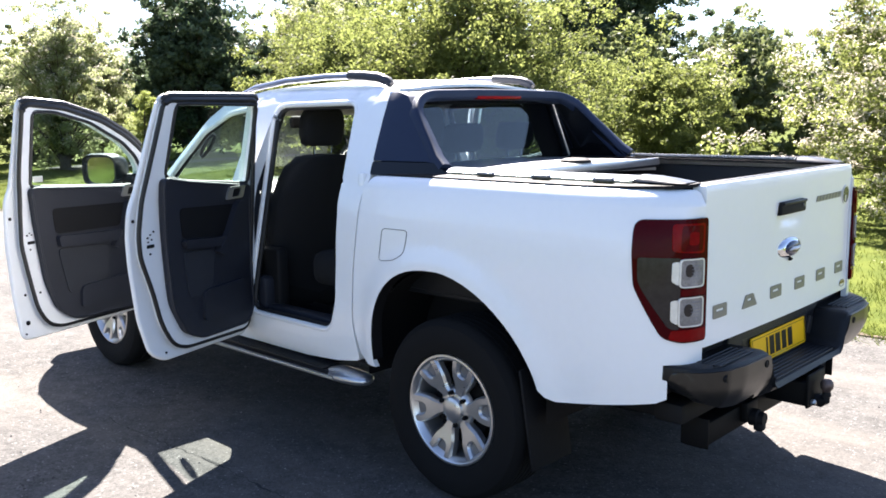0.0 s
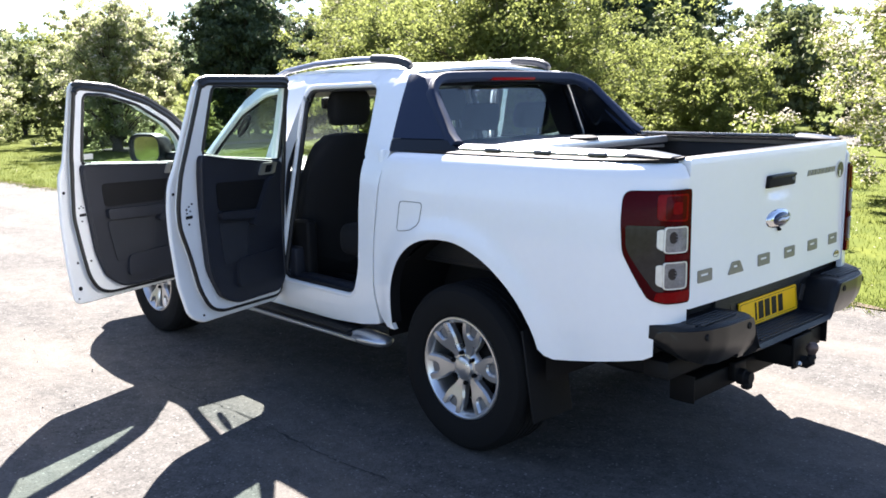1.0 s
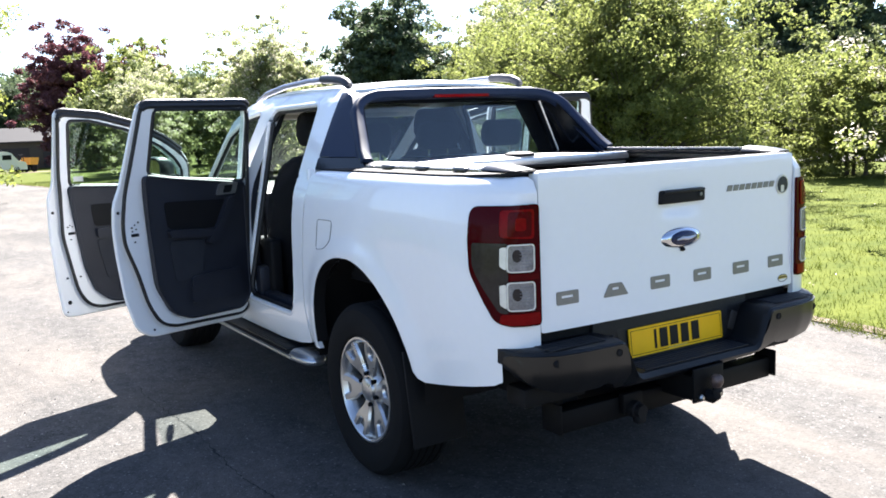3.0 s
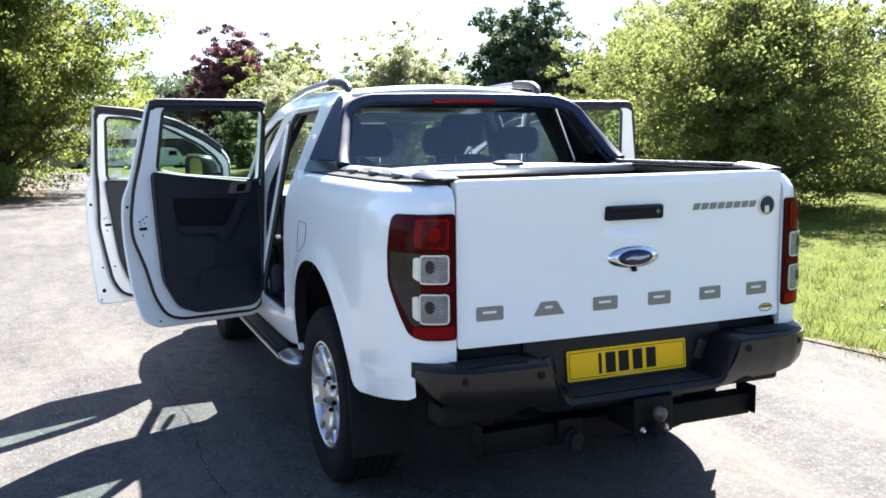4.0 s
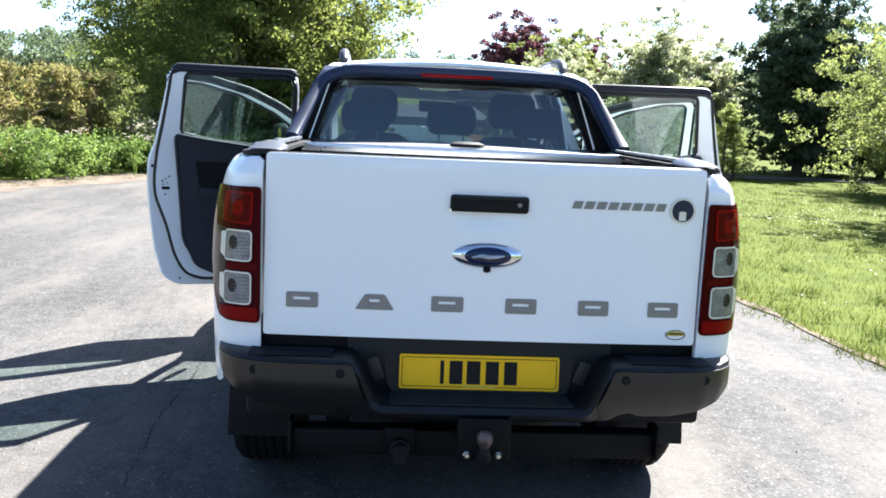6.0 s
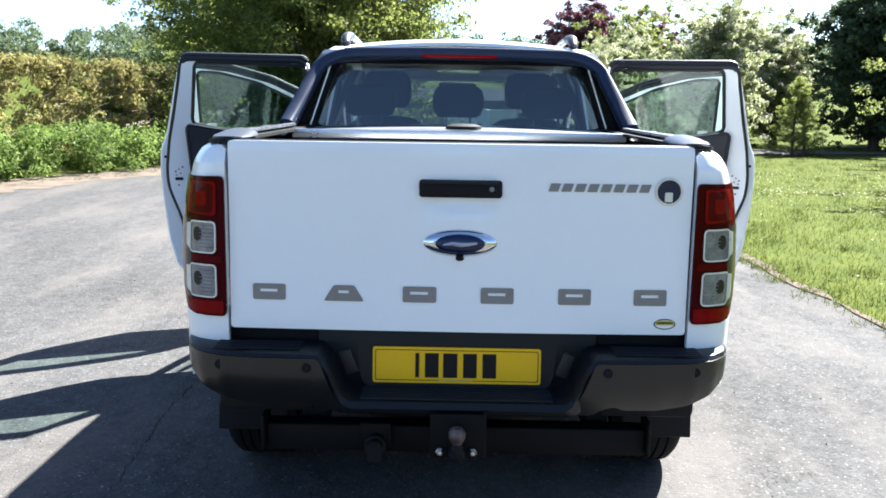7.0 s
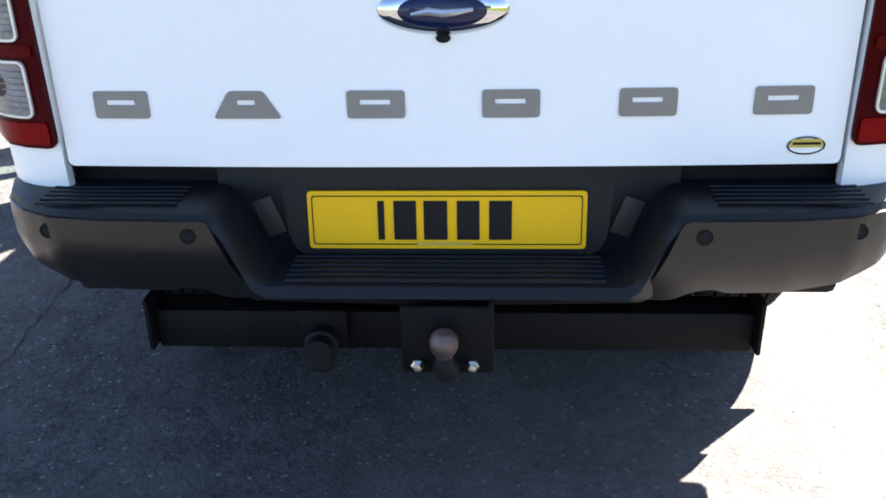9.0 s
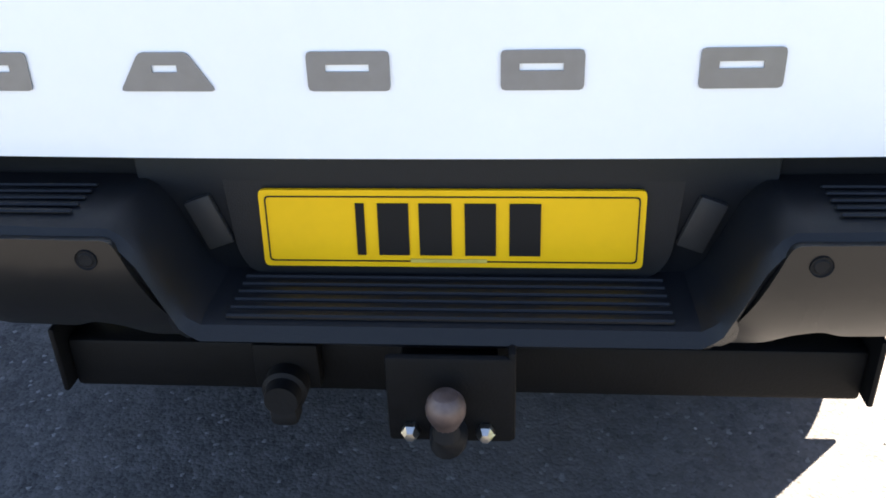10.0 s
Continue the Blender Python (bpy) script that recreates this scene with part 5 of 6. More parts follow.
def left_edge(y):
    return interp([(-60, -12), (0, -9.2), (8, -7.9), (11, -7.2), (13.3, -6.2), (16, -5.0), (21, -3.0), (27, -3.1), (33, -4.2), (40, -7.0), (60, -17.5)], y) + 0.25 * wob(3, y, 0.7, 5)


def spaced(lo, hi, n0, n1, far):
    core = list(np.linspace(lo, hi, n0))
    out = [hi + (far - hi) * (k / n1) ** 2.5 for k in range(1, n1 + 1)]
    inn = [lo - (far + lo) * (k / n1) ** 2.5 for k in range(1, n1 + 1)]
    return sorted(set([float(v) for v in core + out + inn]))


def land(x, y):
    hill = interp([(-900, 0.0), (97, 0.0), (112, 3.2), (150, 8.4), (180, 10.6), (260, 14.5), (900, 18.0)], y) + 2.0 * max(0.0, min(1.0, (-x - 25) / 160))
    dip = 1.2 * max(0.0, min(1.0, (y - 45) / 35))
    on_grass = min(1.0, max(0.0, x - right_edge(y), left_edge(y) - x) / 2.5)
    return -0.03 + hill - dip + on_grass * (0.05 + 0.05 * wob(x, y, 0.4)) + (0.12 * on_grass if x < 0 else 0)


tagged(ground_mesh("ground", spaced(-14, 26, 90, 26, 900), spaced(-10, 40, 90, 26, 900), land, GRASS, "rough green meadow grass reaching to low hills", "ground"))
ys = [float(v) for v in np.linspace(-60, 56, 280)]
me = bpy.data.meshes.new("road")
cols = 14
verts = []
for y in ys:
    a, b = left_edge(y), right_edge(y)
    for k in range(cols + 1):
        verts.append((a + (b - a) * k / cols, y, (0.0 if 0 < k < cols else -0.004) - 1.2 * max(0.0, y - 45) / 35))
me.from_pydata(verts, [], [(j * (cols + 1) + i, j * (cols + 1) + i + 1, (j + 1) * (cols + 1) + i + 1, (j + 1) * (cols + 1) + i) for j in range(len(ys) - 1) for i in range(cols)])
me.materials.append(ASPHALT)
smooth(me, 60)
tagged(new("road", me), "worn pale grey tarmac lane with loose grit", "road", kind="structure")


# ---- trees ----
def leaf_cloud(name, centres, radii, per, size, mat, parent, label="", seed=1, flat=0.7, up=0.3):
    """Many small pointed leaves, gathered in clumps, as one mesh."""
    rng = np.random.default_rng(seed)
    c = np.repeat(np.asarray(centres, float), 2 * per, axis=0)
    r = np.repeat(np.asarray(radii, float), 2 * per)[:, None]
    n = len(c)
    d = rng.normal(size=(n, 3))
    d /= np.linalg.norm(d, axis=1)[:, None]
    p = c + d * r * (rng.random((n, 1)) ** 0.45) * np.array([1, 1, flat])
    nrm = rng.normal(size=(n, 3)) * 0.8 + d * 0.6 + np.array([0, 0, up])
    nrm /= np.linalg.norm(nrm, axis=1)[:, None]
    a = np.cross(nrm, rng.normal(size=(n, 3)))
    a /= np.linalg.norm(a, axis=1)[:, None] + 1e-9
    b = np.cross(nrm, a)
    s = (size * 0.74 * (0.5 + 1.0 * rng.random((n, 1))))
    v = np.empty((n, 3, 3))
    v[:, 0] = p + a * s
    v[:, 1] = p - a * s * 0.7 + b * s * 0.60
    v[:, 2] = p - a * s * 0.7 - b * s * 0.60
    me = bpy.data.meshes.new(name)
    me.vertices.add(n * 3)
    me.vertices.foreach_set("co", v.reshape(-1).astype(np.float32))
    me.loops.add(n * 3)
    me.loops.foreach_set("vertex_index", np.arange(n * 3, dtype=np.int32))
    me.polygons.add(n)
    me.polygons.foreach_set("loop_start", np.arange(0, n * 3, 3, dtype=np.int32))
    me.update(calc_edges=True)
    me.materials.append(mat)
    ob = new(name, me)
    ob.parent = parent
    if label:
        ob["label"] = label
    return ob


def tree(name, label, h, base, rx, mat, boughs, per, size, seed, group, category="tree", blossom=0.0, trunk=0.14, multi=1, spread=1.0):
    """A tapered trunk with limbs; each limb carries sprays of leaves along its outer half."""
    rng = np.random.default_rng(seed)
    t = thing(name, label, category, group=group)
    stems = []
    for k in range(multi):
        off = Vector(((rng.random() - 0.5) * 0.6 * (multi - 1) * 0.5, (rng.random() - 0.5) * 0.6 * (multi - 1) * 0.5, 0))
        lean = Vector(((rng.random() - 0.5) * 0.16 * h, (rng.random() - 0.5) * 0.16 * h, 0))
        stems.append((off, lean))
    b = bmesh.new()
    for off, lean in stems:
        pts = [off + lean * q * q + Vector((0, 0, h * 0.86 * q - 0.15)) for q in (0, 0.12, 0.3, 0.55, 0.8, 1.0)]
        tube(pts, [trunk * 1.35, trunk, trunk * 0.8, trunk * 0.5, trunk * 0.25, trunk * 0.08], 8, bm=b)
    c, r = [], []
    zc, rz = base + 0.46 * (h - base), 0.56 * (h - base)
    for k in range(boughs):
        off, lean = stems[k % multi]
        az = k * 2.39996 + rng.random() * 0.8
        el = math.radians(-38 + 122 * rng.random() ** 0.9)
        lump = 0.80 + 0.45 * noise.noise(Vector((math.cos(az) * 1.6 + seed, math.sin(az) * 1.6, math.sin(el) * 2.0))) + 0.22 * rng.random()
        tip = Vector((rx * lump * math.cos(el) * math.cos(az), rx * lump * math.cos(el) * math.sin(az), zc + rz * min(1.15, lump) * math.sin(el)))
        tip.z = max(base + 0.05, tip.z)
        q = max(0.06, min(0.9, (tip.z * 0.62 - 0.12 * h * spread) / (h * 0.86)))
        s = off + lean * q * q + Vector((0, 0, h * 0.86 * q - 0.1))
        mid = s.lerp(tip, 0.5) + Vector((0, 0, 0.10 * (tip - s).length))
        tube([s, mid, tip], [trunk * 0.24 * (1 - q * 0.6), trunk * 0.13 * (1 - q * 0.6), 0.005], 5, bm=b)
        length = (tip - s).length
        for m in range(7):
            f = 0.30 + 0.76 * (m + rng.random()) / 7
            p = (s.lerp(mid, f * 2) if f < 0.5 else mid.lerp(tip, (f - 0.5) * 2)) + Vector(rng.normal(size=3)) * 0.22 * length * (0.6 + 0.4 * f)
            if p.z < 0.05:
                p.z = 0.05 + 0.2 * rng.random()
            c.append(tuple(p))
            r.append((0.05 + 0.07 * rng.random()) * (rx + h * 0.3) * (1.15 - 0.35 * f))
    part("trunk", b, BARK, t, "grey-brown trunk with limbs", 60)
    leaf_cloud("crown", c, r, per, size, mat, t, seed=seed, flat=0.62)
    if blossom:
        idx = [i for i in range(len(c)) if i % 7 > 2]
        cc = [tuple(np.array(c[i]) + np.array([0, 0, r[i] * 0.3])) for i in idx]
        leaf_cloud("blossom", cc, [r[i] for i in idx], int(per * blossom), size * 0.75, BLOSSOM, t, "white may blossom", seed=seed + 7, up=1.0)
    return t


def plant(src, places):
    """The first place takes the tree itself, the others copies of it."""
    for i, (x, y, s, rz) in enumerate(places):
        m = pose(x, y, land(x, y), 0, 0, rz)
        if i == 0:
            src.matrix_basis = m @ Matrix.Diagonal((s, s, s, 1))
        else:
            o = copy_thing(src, m)
            o.scale = (s, s, s)


G = "trees along the lane"
t_a = tree("broadleaf_tree", "broad fresh green tree on the meadow beside the lane", 4.4, 0.26, 2.95, LEAF_FRESH, 185, 49, 0.053, 11, G, trunk=0.13)
plant(t_a, [(10.9, 10.5, 1.0, 0), (14.6, 18.8, 0.98, 130), (21.4, 28.0, 1.1, 250)])
t_b = tree("dark_tree", "dark green broadleaf tree behind the meadow", 5.4, 0.3, 2.0, LEAF_DARK, 130, 22, 0.115, 12, G, trunk=0.16)
plant(t_b, [(15.2, 28.6, 1.14, 0), (25.5, 32.5, 1.35, 80), (33, 21, 1.55, 140), (30, 20.5, 1.25, 250), (17.6, 31.5, 0.9, 30), (36, 16, 0.9, 60), (19.0, 29.5, 0.85, 200), (9.3, 103, 1.3, 100)])
t_c = tree("blossom_tree", "pale green tree dusted with white blossom", 4.1, 0.2, 1.2, LEAF_PALE, 95, 28, 0.060, 13, G, blossom=0.5)
plant(t_c, [(8.3, 24.8, 1.12, 0), (12.6, 31.5, 1.1, 100), (20.5, 27.5, 1.5, 40), (8.5, 40, 1.1, 250), (5.6, 30, 0.8, 190), (12.6, 37, 1.1, 300)])
t_h = tree("hawthorn", "spreading hawthorn heavy with white blossom", 3.0, 0.1, 2.35, LEAF_FRESH, 100, 46, 0.046, 14, G, blossom=0.95, trunk=0.09, multi=3, spread=0.4)
plant(t_h, [(9.7, 0.9, 0.95, 0), (20, 3.2, 1.05, 120)])
t_s = tree("shrub", "rounded fresh green shrub in the hedgerow", 3.0, 0.02, 2.1, LEAF_FRESH, 95, 28, 0.066, 15, "hedgerow shrubs", "shrub", trunk=0.05, multi=3, spread=0.2)
plant(t_s, [(16.4, 8.7, 0.86, 0), (17.6, 11.8, 0.9, 50), (18.6, 15.0, 0.95, 110), (17.8, 21.0, 0.9, 230), (-7.3, 17.2, 0.66, 30)])
t_g = tree("hedgerow_bush", "darker green bush in the back of the hedgerow", 3.2, 0.02, 2.1, LEAF_BUSH, 70, 12, 0.125, 19, "hedgerow shrubs", "shrub", trunk=0.05, multi=3, spread=0.2)
plant(t_g, [(29, 8.5, 1.2, 300), (28.2, 12.5, 1.25, 20), (27.4, 16.5, 1.25, 75), (26.0, 20.5, 1.15, 130), (18.5, 17.0, 0.95, 170), (9.5, 30, 1.0, 90), (6.8, 35, 1.1, 200), (11.5, 42, 1.2, 15), (6.9, 44, 0.95, 60), (22, 25, 1.0, 140), (29, 4, 1.15, 220), (28, 0, 1.1, 280), (27, -4, 1.1, 330), (26, 22, 1.2, 160)])
t_d = tree("copper_beech", "large dark purple copper beech far down the lane", 9.9, 0.6, 3.0, LEAF_COPPER, 190, 42, 0.17, 16, G, trunk=0.3)
plant(t_d, [(11.0, 72, 0.98, 0), (16.3, 75, 0.88, 90)])
t_e = tree("lime_tree", "rounded yellow-green tree in the distance", 6.9, 0.4, 3.1, LEAF_FRESH, 80, 21, 0.16, 17, G, trunk=0.2)
plant(t_e, [(12.4, 60, 1.1, 0), (21, 62, 0.95, 120), (33, 41, 1.15, 210), (31, 35, 1.1, 60), (30, 26, 0.9, 20), (-14, -31, 0.9, 40), (-5, -33, 1.0, 140), (5, -31, 0.85, 300), (15, -32, 1.0, 190)])
t_f = tree("overhanging_tree", "large overhanging tree in full leaf over the verge", 9.2, 0.3, 4.3, LEAF_MID, 230, 47, 0.088, 18, G, trunk=0.22, multi=2)
plant(t_f, [(-3.95, 24.2, 0.95, 0), (-8.2, 33, 0.95, 220)])



def young_tree(x, y, h, rx, seed):
    """Two slim stems with rising feathery boughs in a loose cone."""
    rng = np.random.default_rng(seed)
    t = thing("young_tree", "slender young tree with feathery bright green foliage", "tree", pose(x, y, land(x, y)), group=G)
    b = bmesh.new()
    c, r = [], []
    for sx, sy, hh in ((-0.16, 0.0, h * 0.92), (0.26, 0.12, h * 0.72)):
        tube([(sx, sy, -0.1), (sx * 0.9, sy, hh * 0.4), (sx * 0.4, sy, hh)], [0.05, 0.035, 0.008], 7, bm=b)
        for k in range(34):
            q = 0.05 + 0.91 * (k + rng.random()) / 34
            az = k * 2.39996 + rng.random()
            reach = rx * (0.95 - 0.84 * q) * (0.6 + 0.45 * rng.random())
            root = Vector((sx * (1 - 0.55 * q), sy, hh * q))
            tip = root + Vector((math.cos(az) * reach, math.sin(az) * reach, reach * (0.35 * rng.random() - 0.02) + 0.05))
            tube([root, tip], [0.011, 0.003], 4, bm=b)
            for m in range(5):
                f = 0.35 + 0.16 * m + 0.1 * rng.random()
                c.append(tuple(root.lerp(tip, f) + Vector(rng.normal(size=3)) * 0.03))
                r.append(0.11 + 0.05 * rng.random())
    part("trunk", b, BARK, t, "slim grey-brown stems", 60)
    leaf_cloud("crown", c, r, 34, 0.032, LEAF_YOUNG, t, seed=seed, flat=0.55, up=0.6)
    return t


young_tree(10.6, 23.8, 2.6, 1.05, 61)

# tarmac path that bends round the far side of the meadow
BEND = [(8.0, 24.9, 1.0), (13.0, 25.2, 1.0), (16.5, 25.4, 1.1), (20.0, 23.6, 1.4), (22.4, 19.0, 1.8), (23.3, 13.0, 2.2), (23.2, 6.0, 2.2), (22.6, -2.0, 2.2), (21.5, -14.0, 2.2)]
verts = []
for k in range(97):
    q = k / 12
    i = min(7, int(q))
    f = q - i
    a, b = BEND[i], BEND[i + 1]
    before, after = BEND[max(0, i - 1)], BEND[min(8, i + 2)]
    x, y, w = [0.5 * (2 * p1 + (p2 - p0) * f + (2 * p0 - 5 * p1 + 4 * p2 - p3) * f * f + (3 * p1 - p0 - 3 * p2 + p3) * f ** 3) for p0, p1, p2, p3 in zip(before, a, b, after)]
    side = Vector((b[1] - a[1], a[0] - b[0], 0)).normalized()
    for e in (-1, -0.5, 0, 0.5, 1):
        px, py = x + side.x * w * e, y + side.y * w * e
        verts.append((px, py, land(px, py) + 0.035))
me = bpy.data.meshes.new("footpath")
me.from_pydata(verts, [], [(5 * k + c, 5 * k + 5 + c, 5 * k + 6 + c, 5 * k + 1 + c) for k in range(96) for c in range(4)])
me.materials.append(ASPHALT)
tagged(new("footpath", me), "pale tarmac path bending round the meadow", "path", kind="structure")


# hedge and nettles on the verge
def strip(name, label, category, x_of, y0, y1, width, height, mat, n, per, size, seed):
    rng = np.random.default_rng(seed)
    c, r = [], []
    for k in range(n):
        y = y0 + (y1 - y0) * rng.random()
        hh = height * (0.75 + 0.35 * noise.noise(Vector((y * 0.5, seed, 0))) + 0.15 * rng.random())
        c.append((x_of(y) + (rng.random() - 0.5) * width, y, 0.08 + hh * rng.random() ** 0.8))
        r.append(0.16 + 0.18 * rng.random())
    ob = leaf_cloud(name, c, r, per, size, mat, None, seed=seed)
    return tagged(ob, label, category, kind="stuff")


# the clipped hedge: dense along its front and its flat top, with bare twigs showing
rng = np.random.default_rng(31)
c, r, verts, faces = [], [], [], []
for k in range(1150):
    y = 2 + 15.2 * rng.random()
    top = 2.30 + 0.10 * noise.noise(Vector((y * 0.6, 3.1, 0))) + 0.05 * rng.random()
    front = left_edge(y) - 2.0 + 0.14 * noise.noise(Vector((y * 0.9, 7.7, 0)))
    where = rng.random()
    if where < 0.68:
        px, pz = front - 0.28 * rng.random(), 0.15 + (top - 0.3) * rng.random()
    elif where < 0.9:
        px, pz = front - 1.5 * rng.random(), top - 0.16 - 0.1 * rng.random()
    else:
        px, pz = front - 0.2 - 1.2 * rng.random(), 0.2 + (top - 0.4) * rng.random()
    c.append((px, y, pz))
    r.append(0.13 + 0.13 * rng.random())
    for q in range(3):
        a = Vector((px + 0.12, y, pz)) + Vector(rng.normal(size=3)) * 0.15
        d = Vector((0.35 + 0.3 * rng.random(), 0.6 * rng.normal(), 0.55 + 0.6 * rng.normal())).normalized() * (0.10 + 0.16 * rng.random())
        w = Vector((0.003, 0.003, -0.002))
        n0 = len(verts)
        verts += [tuple(a - d), tuple(a - d + w * 2), tuple(a + d), tuple(a - d + Vector((-0.004, 0.004, 0.004)))]
        faces += [(n0, n0 + 1, n0 + 2), (n0 + 1, n0 + 3, n0 + 2), (n0 + 3, n0, n0 + 2)]
tagged(leaf_cloud("hedge", c, r, 52, 0.050, LEAF_BROWN, None, seed=31), "brownish green clipped hawthorn hedge along the verge", "hedge", kind="stuff")
me = bpy.data.meshes.new("hedge_twigs")
me.from_pydata(verts, [], faces)
me.materials.append(TWIG)
tagged(new("hedge_twigs", me), "cut bare brown twigs standing out of the hedge", "twigs", kind="stuff")
strip("nettle_bank", "bank of fresh green nettles and cow parsley", "nettles", lambda y: left_edge(y) - 1.2, 2, 24, 1.6, 0.88, LEAF_NETTLE, 680, 60, 0.05, 32)

# cow parsley: thin stems with flat heads of tiny white flowers
rng = np.random.default_rng(33)
verts, faces, which = [], [], []
for x0, y0, spread, count, high in ((-5.75, 17.2, 0.55, 30, 1.2), (-5.0, 19.2, 0.5, 16, 1.05), (-4.35, 20.8, 0.5, 18, 0.95), (-6.9, 14.6, 1.0, 8, 1.0)):
    for k in range(count):
        x, y, top = x0 + spread * 0.6 * rng.normal(), y0 + spread * rng.normal(), high * (0.65 + 0.4 * rng.random())
        for q in range(4):
            hx, hy, hz = x + 0.10 * rng.normal(), y + 0.10 * rng.normal(), top - 0.14 * rng.random()
            n0 = len(verts)
            verts += [(x - 0.004, y, 0.0), (x + 0.004, y + 0.003, 0.0), (hx, hy, hz)]
            faces.append((n0, n0 + 1, n0 + 2))
            which.append(1)
            rad, tx, ty = 0.035 + 0.03 * rng.random(), 0.35 * rng.normal(), 0.35 * rng.normal()
            for m in range(22):
                a, d = rng.random() * math.tau, rad * math.sqrt(rng.random())
                fx, fy = d * math.cos(a), d * math.sin(a)
                fz, e, az = hz + fx * tx + fy * ty + 0.012 * rng.random(), 0.009 + 0.004 * rng.random(), rng.random() * math.tau
                n0 = len(verts)
                for g in range(3):
                    verts.append((hx + fx + e * math.cos(az + g * 2.094), hy + fy + e * math.sin(az + g * 2.094), fz + 0.006 * rng.normal()))
                faces.append((n0, n0 + 1, n0 + 2))
                which.append(0)
me = bpy.data.meshes.new("cow_parsley")
me.from_pydata(verts, [], faces)
me.materials.append(BLOSSOM)
me.materials.append(LEAF_NETTLE)
me.polygons.foreach_set("material_index", np.array(which, dtype=np.int32))
tagged(new("cow_parsley", me), "white heads of cow parsley on thin green stems", "flowers", kind="stuff")
strip("far_hedge", "distant field hedge of mixed bushes", "hedge", lambda y: 27 + 0.05 * y, -25, 60, 4, 3.0, LEAF_FRESH, 420, 40, 0.14, 34)
strip("undergrowth", "shady undergrowth beneath the overhanging trees", "undergrowth", lambda y: left_edge(y) - 2.6, 17, 38, 3.0, 1.5, LEAF_BUSH, 300, 50, 0.08, 35)


# far woods on the hills
rng = np.random.default_rng(5)
c, r = [], []
for k in range(520):
    a = math.radians(-70 + 140 * rng.random())
    d = 125 + 75 * rng.random()
    x, y = d * math.sin(a), d * math.cos(a)
    if -0.02 < x / y < 0.062 and y < 168:
        continue
    size = 2.3 + 1.6 * rng.random()
    z = land(x, y) + size * 0.7
    for q in range(9):
        e = Vector(rng.normal(size=3)).normalized()
        c.append((x + e.x * size * 0.62, y + e.y * size * 0.62, z + abs(e.z) * size * 0.85))
        r.append(size * (0.38 + 0.16 * rng.random()))
tagged(leaf_cloud("far_woods", c, r, 20, 0.40, LEAF_FAR, None, seed=9), "distant dark green woods on the hills", "woods", kind="stuff")

# grass blades near the lane
rng = np.random.default_rng(21)
n = 130000
gy = -9 + 43 * rng.random(n) ** 1.3
gx = np.array([right_edge(float(y)) for y in gy]) - 0.06 + 13 * rng.random(n) ** 1.7
gz = np.array([land(float(x), float(y)) for x, y in zip(gx, gy)])
p = np.stack([gx, gy, gz], 1)
a = rng.random(n) * math.tau
hgt = 0.02 + 0.035 * rng.random(n) * (0.6 + 0.8 * rng.random(n))
w = 0.002 + 0.004 * rng.random(n)
d = np.stack([np.cos(a), np.sin(a), np.zeros(n)], 1)
lean = rng.normal(size=(n, 3)) * 0.35
lean[:, 2] = 1
v = np.empty((n, 3, 3))
v[:, 0] = p - d * w[:, None]
v[:, 1] = p + d * w[:, None]
v[:, 2] = p + lean * hgt[:, None]
me = bpy.data.meshes.new("grass_blades")
me.vertices.add(n * 3)
me.vertices.foreach_set("co", v.reshape(-1).astype(np.float32))
me.loops.add(n * 3)
me.loops.foreach_set("vertex_index", np.arange(n * 3, dtype=np.int32))
me.polygons.add(n)
me.polygons.foreach_set("loop_start", np.arange(0, n * 3, 3, dtype=np.int32))
me.update(calc_edges=True)
me.materials.append(BLADE)
tagged(new("grass_blades", me), "bright green spring grass beside the lane", "grass", kind="stuff")

# taller tufts scattered through the meadow
rng = np.random.default_rng(23)
verts, faces = [], []
for k in range(1500):
    y = -5 + 30 * rng.random() ** 1.2
    at_edge = k > 600
    if k > 1000:
        x = left_edge(y) - 0.25 + 0.22 * rng.normal()
    else:
        x = right_edge(y) + (-0.03 + 0.07 * rng.normal() if at_edge else 0.15 + 9 * rng.random() ** 1.4)
    z = max(0.0, land(x, y))
    for q in range(26):
        px, py = x + 0.07 * rng.normal(), y + 0.07 * rng.normal()
        hh, ww, az = (0.025 + 0.04 * rng.random() if at_edge else 0.05 + 0.07 * rng.random()), 0.0025 + 0.003 * rng.random(), rng.random() * math.tau
        lx, ly = 0.05 * rng.normal(), 0.05 * rng.normal()
        n0 = len(verts)
        verts += [(px - ww * math.cos(az), py - ww * math.sin(az), z), (px + ww * math.cos(az), py + ww * math.sin(az), z), (px + lx, py + ly, z + hh)]
        faces.append((n0, n0 + 1, n0 + 2))
me = bpy.data.meshes.new("grass_tufts")
me.from_pydata(verts, [], faces)
me.materials.append(BLADE)
tagged(new("grass_tufts", me), "taller tufts of grass in the meadow", "grass", kind="stuff")

# low shed and a yard with parked vehicles in the valley
shed = thing("shed", "long low shed with a grey sheet roof in the distance", "building", pose(4.0, 93, land(4, 93)))
part("wall", rbox((0, 0, 1.3), (21, 7, 3.0), 0.05), WALLING, shed)
part("roof", loft([[Vector((x, -4, 2.7)), Vector((x, 0, 4.0)), Vector((x, 4, 2.7)), Vector((x, 4, 2.85)), Vector((x, 0, 4.18)), Vector((x, -4, 2.85))] for x in (-11, 11)]), ROOFING, shed)
for k in range(5):
    part("bay_door", rbox((-8 + 4 * k, -3.53, 1.1), (2.8, 0.08, 2.2), 0.02), ROOFING, shed)
ZY = land(4, 86) + 0.05
